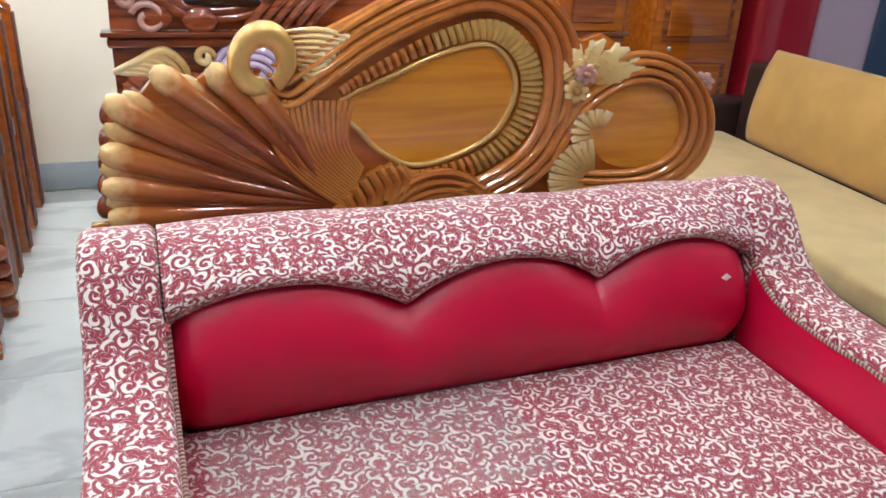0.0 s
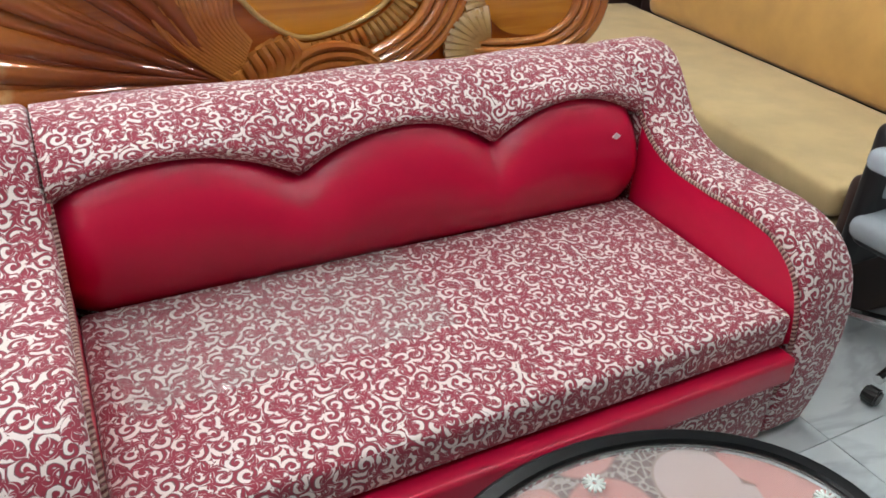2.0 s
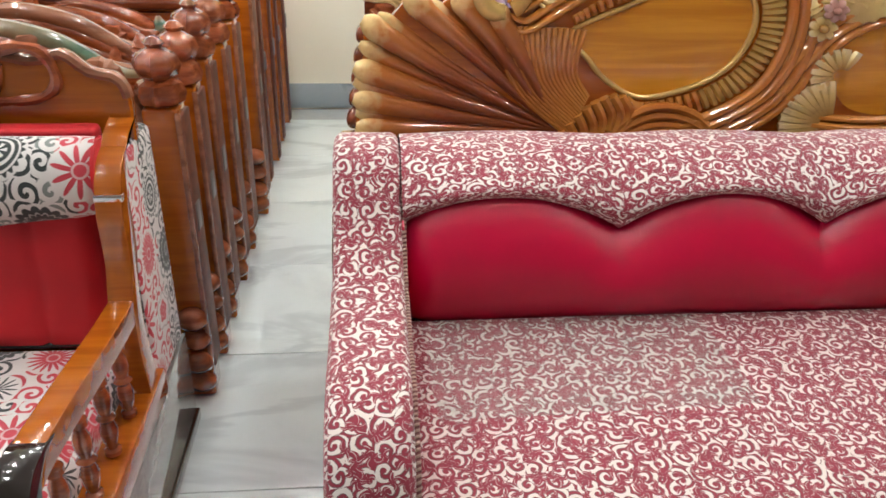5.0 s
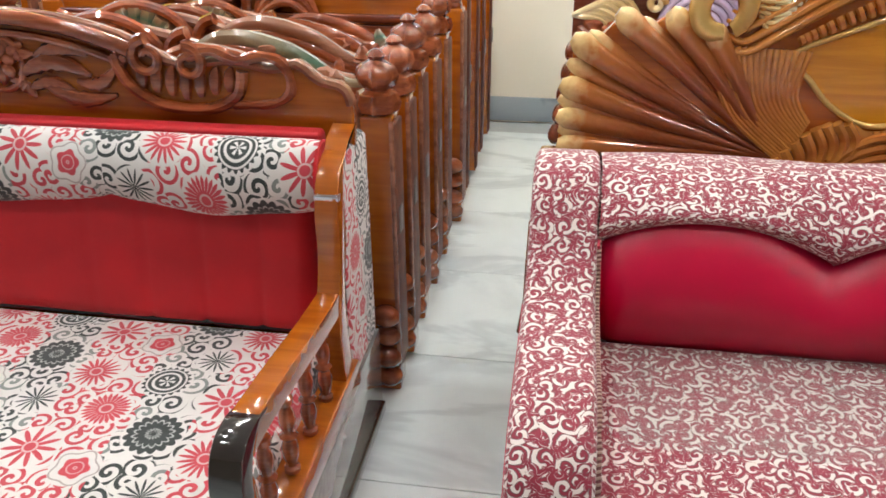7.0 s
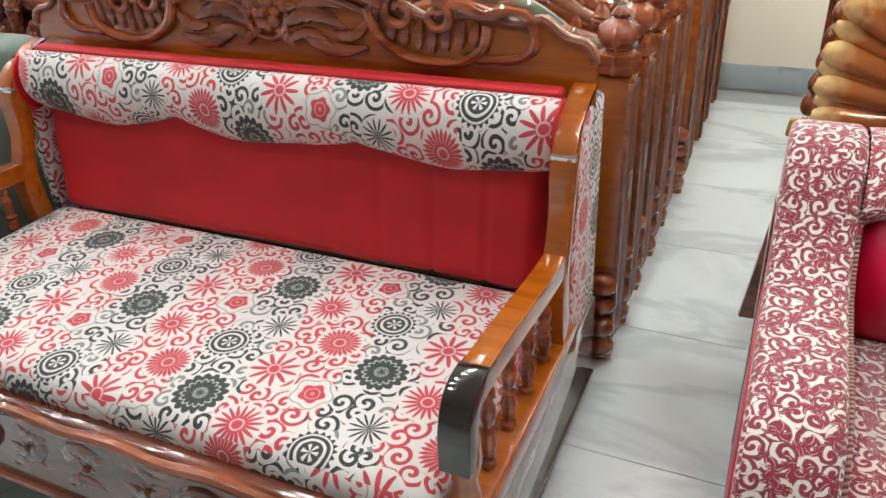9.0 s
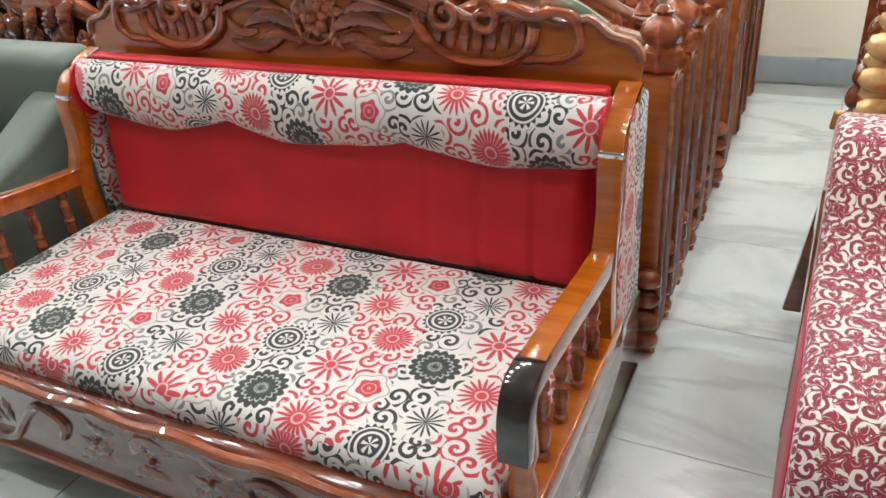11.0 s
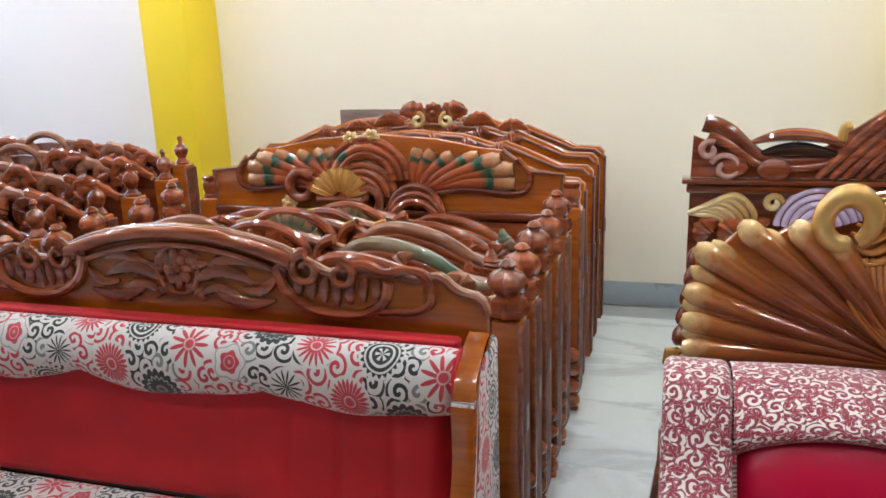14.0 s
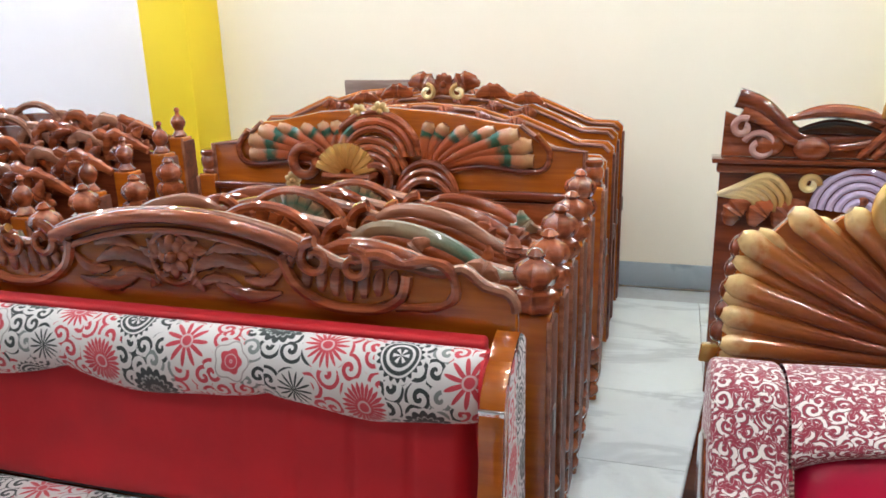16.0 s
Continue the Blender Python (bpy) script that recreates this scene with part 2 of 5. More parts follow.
            many, depth, mid = {"sun": (18.0, 0.24, 0.74), "dahlia": (24.0, 0.10, 0.88), "daisy": (11.0, 0.34, 0.66)}[kind]
            k = petals(a, many)
            c = t.mix(t.smooth(t.m("SUBTRACT", t.m("ADD", mid, t.m("MULTIPLY", k, depth)), rr), 0.0, 0.07), c, red)
            gap = t.m("MULTIPLY", t.smooth(k, -0.72, -0.92), t.m("MULTIPLY", t.smooth(rr, 0.34, 0.44), t.smooth(rr, 0.95, 0.85)))
            hub = t.smooth(t.m("ABSOLUTE", t.m("SUBTRACT", rr, 0.24)), 0.06, 0.02)
            c = t.mix(t.m("MULTIPLY", t.m("MINIMUM", t.m("ADD", gap, hub), 1.0), 0.62), c, white)
    weave = t.noise(t.v("MULTIPLY", uv, (800.0, 800.0, 1.0)), 1.0, 1)
    t.bump(weave, 0.2, 0.001)
    return t.set(color=c, rough=0.75, sheen=0.2)


def marble(name, base, vein, strength):
    t = Tree(name)
    o = t.v("ADD", t.obj(), t.scale(t.join(t.rand(), t.rand(), 0.0), 40.0))
    w = t.noise(t.v("MULTIPLY", o, (1.0, 2.2, 1.0)), 1.1, 5, 0.55, 0.8)
    k = t.smooth(t.m("ABSOLUTE", t.m("SUBTRACT", w, 0.5)), 0.055, 0.0)
    cloud = t.noise(o, 2.2, 5, 0.6, 0.5)
    c = t.mix(t.m("MULTIPLY", k, strength), base, vein)
    c = t.mix(t.m("MULTIPLY", t.smooth(cloud, 0.45, 0.75), 0.35), c, vein)
    c = t.mix(t.m("MULTIPLY", t.rand(), 0.15), c, vein)
    return t.set(color=c, rough=t.m("ADD", 0.13, t.m("MULTIPLY", cloud, 0.16)))


M_CREAM = plaster("cream_wall_paint", (0.88, 0.85, 0.71))
M_WHITE = plaster("white_wall_paint", (0.88, 0.89, 0.95))
# dark tone for the unseen walls, chosen to cut fill and reflections
M_FILLCUT = plaster("fill_cutting_taupe", (0.36, 0.32, 0.28))
M_YELLOW = plaster("yellow_column_paint", (0.86, 0.66, 0.02))
# mid grey keeps the unseen ceiling from veiling the varnish with reflection
M_CEIL = plaster("dimmed_ceiling_grey", (0.55, 0.55, 0.54))
M_FLOOR = marble("white_marble", (0.70, 0.785, 0.79), (0.40, 0.47, 0.50), 0.5)
M_GROUT = plain("grey_grout", (0.36, 0.39, 0.40), 0.8)
M_SKIRT = marble("grey_marble", (0.42, 0.50, 0.54), (0.18, 0.24, 0.28), 0.9)
M_DAMASK = damask()
M_FLORAL = floral()
M_RED = leather("red_leatherette", (0.55, 0.003, 0.045))
M_REDC = cloth("red_velvet", (0.54, 0.004, 0.012), 0.6, 0.05)
M_ORANGE = varnished("orange_brown_varnish", (0.29, 0.064, 0.004), (0.45, 0.122, 0.008))
M_TEAK = varnished("golden_teak_varnish", (0.52, 0.18, 0.010), (0.70, 0.30, 0.018))
M_BROWN = varnished("dark_brown_varnish", (0.085, 0.016, 0.006), (0.21, 0.048, 0.017), bumps=2.0)
M_CARVE = varnished("red_brown_carving", (0.125, 0.023, 0.006), (0.39, 0.100, 0.033), rough=0.13, bumps=4.0)
M_EDGE = varnished("pale_brown_edge", (0.18, 0.062, 0.030), (0.34, 0.15, 0.085), rough=0.25, coat=0.6, bumps=1.0)
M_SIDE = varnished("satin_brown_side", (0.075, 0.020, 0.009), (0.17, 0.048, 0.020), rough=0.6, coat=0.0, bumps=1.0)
M_BLACKWOOD = varnished("near_black_varnish", (0.008, 0.006, 0.006), (0.025, 0.016, 0.012))
M_GREY = varnished("grey_laminate", (0.20, 0.19, 0.18), (0.30, 0.28, 0.27), 0.2)
M_GOLD = painted("gold_lacquer", ((0.0, (0.62, 0.35, 0.085)), (1.0, (0.80, 0.53, 0.17))), 0.2, 0.55)
M_CREAMGOLD = painted("cream_gold_lacquer", ((0.0, (0.50, 0.28, 0.08)), (0.6, (0.76, 0.55, 0.22)), (1.0, (0.85, 0.70, 0.40))), 0.22, 0.2)
M_RIB = painted("brown_to_gold_lacquer", ((0.0, (0.18, 0.036, 0.007)), (0.55, (0.28, 0.062, 0.012)), (0.86, (0.47, 0.15, 0.028)), (0.97, (0.84, 0.60, 0.26))), 0.12, 0.15)
M_STRAND = painted("brown_strand_lacquer", ((0.0, (0.56, 0.22, 0.038)), (0.5, (0.42, 0.125, 0.023)), (1.0, (0.56, 0.22, 0.040))), 0.11)
M_FEATHER = painted("orange_feather_lacquer", ((0.0, (0.16, 0.045, 0.02)), (0.3, (0.40, 0.085, 0.025)), (0.66, (0.46, 0.12, 0.045)), (0.745, (0.02, 0.09, 0.05)),
                                               (0.80, (0.02, 0.09, 0.05)), (0.84, (0.42, 0.17, 0.08)), (1.0, (0.46, 0.26, 0.11))))
M_GREENISH = painted("olive_lacquer", ((0.0, (0.20, 0.10, 0.05)), (0.5, (0.25, 0.20, 0.12)), (0.75, (0.06, 0.13, 0.08)), (1.0, (0.30, 0.20, 0.11))))
M_PURPLE = painted("lilac_lacquer", ((0.0, (0.48, 0.38, 0.56)), (1.0, (0.62, 0.52, 0.70))))
M_PINK = painted("pink_lacquer", ((0.0, (0.42, 0.20, 0.16)), (1.0, (0.55, 0.32, 0.27))))
M_TANSEAT = cloth("tan_seat_cloth", (0.56, 0.43, 0.20), 0.7)
M_TANBACK = cloth("mustard_cushion_cloth", (0.50, 0.29, 0.075), 0.7)
M_DARKLEATHER = leather("dark_brown_leather", (0.035, 0.018, 0.015), 260, 0.4)
M_BLACKLEATHER = leather("black_leather", (0.010, 0.010, 0.011), 260, 0.45)
M_GREEN = leather("sage_green_leather", (0.115, 0.155, 0.13), 240, 0.5)
M_CHROME = plain("chrome", (0.75, 0.75, 0.76), 0.12, 1.0)
M_STEEL = plain("dull_steel", (0.22, 0.20, 0.19), 0.4, 1.0)
M_PLASTIC = plain("clear_wrap", (0.50, 0.58, 0.62), 0.14, alpha=0.72, coat=0.6)
M_BLACK = plain("black_plastic", (0.006, 0.007, 0.007), 0.35)
M_RIM = plain("black_rim", (0.004, 0.006, 0.007), 0.28, spec=0.3)
M_LABEL = plain("white_label", (0.75, 0.75, 0.74), 0.4)


def sheet():
    t = Tree("clear_plastic_film")
    n = t.noise(t.obj(), 14, 4)
    t.bump(n, 0.4, 0.004)
    return t.set(color=(0.55, 0.52, 0.50), rough=0.12, alpha=t.m("ADD", 0.17, t.m("MULTIPLY", t.smooth(n, 0.45, 0.75), 0.2)), coat=0.5)


def cord():
    t = Tree("twisted_cord")
    q = t.xyz(t.uv())
    s = t.m("SINE", t.m("ADD", t.m("MULTIPLY", q[0], 560.0), t.m("MULTIPLY", q[1], 6.283)))
    c = t.mix(t.smooth(s, -0.2, 0.3), (0.46, 0.32, 0.26), (0.17, 0.05, 0.05))
    t.bump(s, 0.6, 0.003)
    return t.set(color=c, rough=0.6)


M_FILM = sheet()
M_CORD = cord()


# ---- mesh tools ----
def thing(name, x, y, z=0.0, rz=0.0, label="", category="", group="", kind=""):
    e = new(name)
    e.empty_display_size = 0.1
    e.matrix_basis = pose(x, y, z, 0, 0, rz)
    return tagged(e, label, category, group, kind)


def part(name, bm, material, parent=None, label="", sharp=38.0, uv=True):
    """Links a bmesh as one mesh object under a thing or a part."""
    layer = bm.loops.layers.uv.get("UVMap")
    if layer is None:
        layer = bm.loops.layers.uv.new("UVMap")
        for f in bm.faces:
            n = f.normal
            k = max(range(3), key=lambda i: abs(n[i]))
            for lp in f.loops:
                c = lp.vert.co
                lp[layer].uv = ((c.y, c.z), (c.x, c.z), (c.x, c.y))[k]
    for f in bm.faces:
        f.smooth = True
    lim = radians(sharp)
    for e in bm.edges:
        e.smooth = len(e.link_faces) == 2 and e.calc_face_angle(0.0) < lim
    me = bpy.data.meshes.new(name)
    bm.to_mesh(me)
    bm.free()
    me.materials.append(material)
    ob = new(name, me)
    if parent is not None:
        ob.parent = parent
    if label:
        ob["label"] = label
    return ob


def box(x0, x1, y0, y1, z0, z1, bevel=0.006, seg=2, bm=None):
    own = bmesh.new()
    r = bmesh.ops.create_cube(own, size=1.0)
    for q in own.verts:
        q.co = Vector(((x0 + x1) / 2 + q.co.x * (x1 - x0), (y0 + y1) / 2 + q.co.y * (y1 - y0), (z0 + z1) / 2 + q.co.z * (z1 - z0)))
    if bevel:
        bmesh.ops.bevel(own, geom=own.edges[:], offset=bevel, segments=seg, profile=0.5, affect="EDGES")
    own.normal_update()
    return own


def prism(outline, y0, y1, bevel=0.006, axis="xz", seg=2):
    """A board: an outline in x and z (or y and z) given a thickness along the third axis, its rims rounded."""
    bm = bmesh.new()
    if axis == "xz":
        va = [bm.verts.new((a, y0, b)) for a, b in outline]
        vb = [bm.verts.new((a, y1, b)) for a, b in outline]
    elif axis == "yz":
        va = [bm.verts.new((y0, a, b)) for a, b in outline]
        vb = [bm.verts.new((y1, a, b)) for a, b in outline]
    else:
        va = [bm.verts.new((a, b, y0)) for a, b in outline]
        vb = [bm.verts.new((a, b, y1)) for a, b in outline]
    fa, fb = bm.faces.new(va), bm.faces.new(vb[::-1])
    n = len(va)
    for i in range(n):
        bm.faces.new((va[i], vb[i], vb[(i + 1) % n], va[(i + 1) % n]))
    bmesh.ops.recalc_face_normals(bm, faces=bm.faces[:])
    if bevel:
        rim = [e for f in (fa, fb) for e in f.edges]
        bmesh.ops.bevel(bm, geom=rim, offset=bevel, segments=seg, profile=0.5, affect="EDGES", clamp_overlap=True)
    bm.normal_update()
    return bm


def spline(pts, n=40, closed=False):
    """A smooth line through a few points (Catmull-Rom)."""
    pts = [Vector(p) for p in pts]
    k = len(pts)
    out = []
    spans = k if closed else k - 1
    for i in range(n + (0 if closed else 1)):
        s = i / n * spans
        j = min(int(s), spans - 1)
        f = s - j
        if closed:
            a, b, c, d = (pts[(j + q) % k] for q in (-1, 0, 1, 2))
        else:
            a, b, c, d = pts[max(j - 1, 0)], pts[j], pts[min(j + 1, k - 1)], pts[min(j + 2, k - 1)]
        out.append(0.5 * (2 * b + (c - a) * f + (2 * a - 5 * b + 4 * c - d) * f * f + (3 * b - a - 3 * c + d) * f ** 3))
    return out


def curl(cx, cz, r0, r1, a0, turns, n=36, y=0.0):
    """A spiral in the x-z plane, from radius r0 at a0 degrees to r1."""
    out = []
    for i in range(n + 1):
        f = i / n
        a = radians(a0) + f * turns * 2 * math.pi
        r = r0 + (r1 - r0) * f
        out.append(Vector((cx + r * math.cos(a), y, cz + r * math.sin(a))))
    return out


def sweep(path, radius, seg=8, flat=1.0, taper=None, closed=False, bm=None, ucount=1.0, metric=False):
    """A rod along a path in relief: radius in the board's plane, flat times that across it. taper(f) scales it on the way."""
    bm = bm or bmesh.new()
    layer = bm.loops.layers.uv.get("UVMap") or bm.loops.layers.uv.new("UVMap")
    n = len(path)
    rings = []
    total = [0.0]
    for i in range(1, n):
        total.append(total[-1] + (path[i] - path[i - 1]).length)
    lng = total[-1] or 1.0
    for i, p in enumerate(path):
        q0 = path[(i - 1) % n] if (closed or i > 0) else p
        q1 = path[(i + 1) % n] if (closed or i < n - 1) else p
        t = (q1 - q0).normalized()
        up = Vector((0, -1, 0))
        if abs(t.dot(up)) > 0.95:
            up = Vector((1, 0, 0))
        s = t.cross(up).normalized()
        b = s.cross(t).normalized()
        r = radius * (taper(total[i] / lng) if taper else 1.0)
        rings.append([bm.verts.new(p + s * (r * math.cos(2 * math.pi * k / seg)) + b * (r * flat * math.sin(2 * math.pi * k / seg))) for k in range(seg)])
    m = n if closed else n - 1
    for i in range(m):
        j = (i + 1) % n
        for k in range(seg):
            k2 = (k + 1) % seg
            f = bm.faces.new((rings[i][k], rings[i][k2], rings[j][k2], rings[j][k]))
            u0 = total[i] / (1.0 if metric else lng)
            u1 = (total[j] if j else total[i]) / (1.0 if metric else lng)
            for lp, w in zip(f.loops, ((u0, k / seg), (u0, (k + 1) / seg), (u1, (k + 1) / seg), (u1, k / seg))):
                lp[layer].uv = w
    if not closed:
        bm.faces.new(rings[0][::-1])
        bm.faces.new(rings[-1])
    bm.normal_update()
    return bm


def turned(profile, seg=16, bm=None, x=0.0, y=0.0, lobes=0, depth=0.0, z=0.0):
    """A turned piece: (radius, height) pairs round a vertical axis; lobes carve it into petals."""
    bm = bm or bmesh.new()
    rings = []
    for r, h in profile:
        ring = []
        for k in range(seg):
            a = 2 * math.pi * k / seg
            q = r * (1 + depth * math.cos(lobes * a)) if lobes else r
            ring.append(bm.verts.new((x + q * math.cos(a), y + q * math.sin(a), z + h)))
        rings.append(ring)
    for i in range(len(rings) - 1):
        for k in range(seg):
            k2 = (k + 1) % seg
            bm.faces.new((rings[i][k], rings[i][k2], rings[i + 1][k2], rings[i + 1][k]))
    bm.faces.new(rings[0][::-1])
    bm.faces.new(rings[-1])
    bm.normal_update()
    return bm


def surface(f, nu, nv, u1=1.0, v1=1.0, bm=None, thick=None):
    """A sheet f(u, v) for u and v from 0 to 1, its UV in metres by the lengths u1 and v1."""
    bm = bm or bmesh.new()
    layer = bm.loops.layers.uv.get("UVMap") or bm.loops.layers.uv.new("UVMap")
    g = [[bm.verts.new(f(i / nu, j / nv)) for j in range(nv + 1)] for i in range(nu + 1)]
    for i in range(nu):
        for j in range(nv):
            q = bm.faces.new((g[i][j], g[i + 1][j], g[i + 1][j + 1], g[i][j + 1]))
            for lp, (a, b) in zip(q.loops, ((i, j), (i + 1, j), (i + 1, j + 1), (i, j + 1))):
                lp[layer].uv = (a / nu * u1, b / nv * v1)
    bm.normal_update()
    return bm


def pad(x0, x1, y0, y1, z0, z1, r=0.03, puff=0.0, nx=30, ny=16, wob=0.0):
    """An upholstered block: rounded rims and a slightly domed, uneven top; UV by its planes."""
    bm = bmesh.new()
    bmesh.ops.create_cube(bm, size=1.0)
    for q in bm.verts:
        q.co = Vector(((x0 + x1) / 2 + q.co.x * (x1 - x0), (y0 + y1) / 2 + q.co.y * (y1 - y0), (z0 + z1) / 2 + q.co.z * (z1 - z0)))
    bmesh.ops.bevel(bm, geom=bm.edges[:], offset=r, segments=4, profile=0.5, affect="EDGES")
    if puff or wob:
        bmesh.ops.subdivide_edges(bm, edges=[e for e in bm.edges if e.calc_length() > 0.15], cuts=10, use_grid_fill=True)
        for q in bm.verts:
            a = 1 - abs(2 * (q.co.x - x0) / (x1 - x0) - 1) ** 3
            b = 1 - abs(2 * (q.co.y - y0) / (y1 - y0) - 1) ** 3
            if q.co.z > (z0 + z1) / 2:
                q.co.z += puff * a * b + wob * noise.noise(q.co * 5.0) * a * b
    bm.normal_update()
    return bm


# ---- the room ----
def slab(name, x0, x1, y0, y1, z0, z1, mat, label, category="wall", bevel=0.0):
    ob = part(name, box(x0, x1, y0, y1, z0, z1, bevel), mat)
    return tagged(ob, label, category, kind="structure")


X0, X1, Y0, Y1, TOP = -6.2, 5.6, -5.0, 3.2, 3.0
slab("ground", X0, X1, Y0, Y1, -0.2, -0.012, M_GROUT, "grey cement bed under the marble floor", "floor")
slab("wall_north", -3.30, X1 + 0.2, Y1, Y1 + 0.2, -0.2, TOP, M_CREAM, "plain cream painted wall")
slab("wall_north_white", X0 - 0.2, -3.30, Y1 - 0.05, Y1 + 0.2, -0.2, TOP, M_WHITE, "plain white painted wall")
slab("wall_west", X0 - 0.2, X0, Y0, Y1 - 0.05, -0.2, TOP, M_WHITE, "plain white painted wall")
# east and south walls are unseen; their taupe holds back bounced light
slab("wall_east", X1, X1 + 0.2, Y0, Y1, -0.2, TOP, M_FILLCUT, "unseen wall, made taupe to cut bounced light")
slab("wall_south", X0 - 0.2, X1 + 0.2, Y0 - 0.2, Y0, -0.2, TOP, M_FILLCUT, "unseen wall, made taupe to cut bounced light")
slab("ceiling", X0 - 0.2, X1 + 0.2, Y0 - 0.2, Y1 + 0.2, TOP, TOP + 0.2, M_CEIL, "unseen ceiling, greyed to dim its reflection", "ceiling")
slab("column_west", -3.59, -3.25, 2.81, Y1 - 0.003, -0.01, TOP, M_YELLOW, "bright yellow painted square column", "column", 0.008)
slab("column_east", 1.03, 1.33, 2.86, Y1 - 0.003, -0.01, TOP, M_YELLOW, "bright yellow painted square column", "column", 0.008)
slab("baseboard", -3.24, 1.02, Y1 - 0.014, Y1 - 0.002, 0.0, 0.155, M_SKIRT, "blue-grey veined marble skirting along the wall", "skirting", 0.002)

# square ceiling lamps
M_LAMP = plain("lamp_diffuser", (0.9, 0.9, 0.9), 0.4, emit=(1.0, 0.985, 0.96), power=LAMP)
M_LAMPFRAME = plain("white_lamp_frame", (0.8, 0.8, 0.8), 0.4)
proto = None
for i, lx in enumerate((-5.4, -4.2, -3.0, -1.8, -0.6, 0.6, 1.8, 3.0, 4.4)):
    for ly in (-1.1, -0.3, 0.5, 1.3, 2.0, 2.65):
        if lx > 2.5 and ly > 0.2:
            continue
        if proto is None:
            proto = thing("ceiling_light", lx, ly, TOP - 0.03, 0, "square white LED panel lamp in the ceiling", "lamp", "ceiling lamps")
            part("diffuser", box(-0.042, 0.042, -0.042, 0.042, -0.002, 0.006, 0.0), M_LAMP, proto, "glowing white diffuser")
            f = box(-0.06, 0.06, -0.06, 0.06, 0.006, 0.028, 0.003)
            part("frame", f, M_LAMPFRAME, proto)
        else:
            copy_thing(proto, pose(lx, ly, TOP - 0.03))


# ---- the red damask sofa ----
def arm_outline():
    """Side view of an arm, y and z, from the floor at the back over the roll to the floor at the front."""
    top = spline([(0.36, 0.55, 0), (0.375, 0.70, 0), (0.34, 0.81, 0), (0.24, 0.855, 0), (0.13, 0.845, 0), (0.06, 0.78, 0), (-0.01, 0.69, 0), (-0.12, 0.632, 0), (-0.28, 0.615, 0),
                  (-0.44, 0.612, 0), (-0.55, 0.580, 0), (-0.625, 0.50, 0), (-0.655, 0.38, 0), (-0.655, 0.25, 0), (-0.645, 0.13, 0), (-0.625, 0.02, 0)], 46)
    return [(0.36, 0.02)] + [(p.x, p.y) for p in top]


def band_edge(x):
    """Height of the scalloped lower edge of the back's fabric band: three arches that meet in two points."""
    w = (0.545, 0.53, 0.475)
    s = 0.0
    for i, q in enumerate(w):
        if x <= s + q or i == 2:
            f = min(max((x - s) / q, 0.0), 1.0)
            break
        s += q
    ends = ((0.690, 0.664), (0.664, 0.668), (0.668, 0.690))[i]
    peak = (0.756, 0.760, 0.762)[i]
    base = ends[0] + (ends[1] - ends[0]) * f
    return base + (peak - (ends[0] + ends[1]) / 2) * math.sin(math.pi * f) ** (0.75 if i == 1 else 0.8)


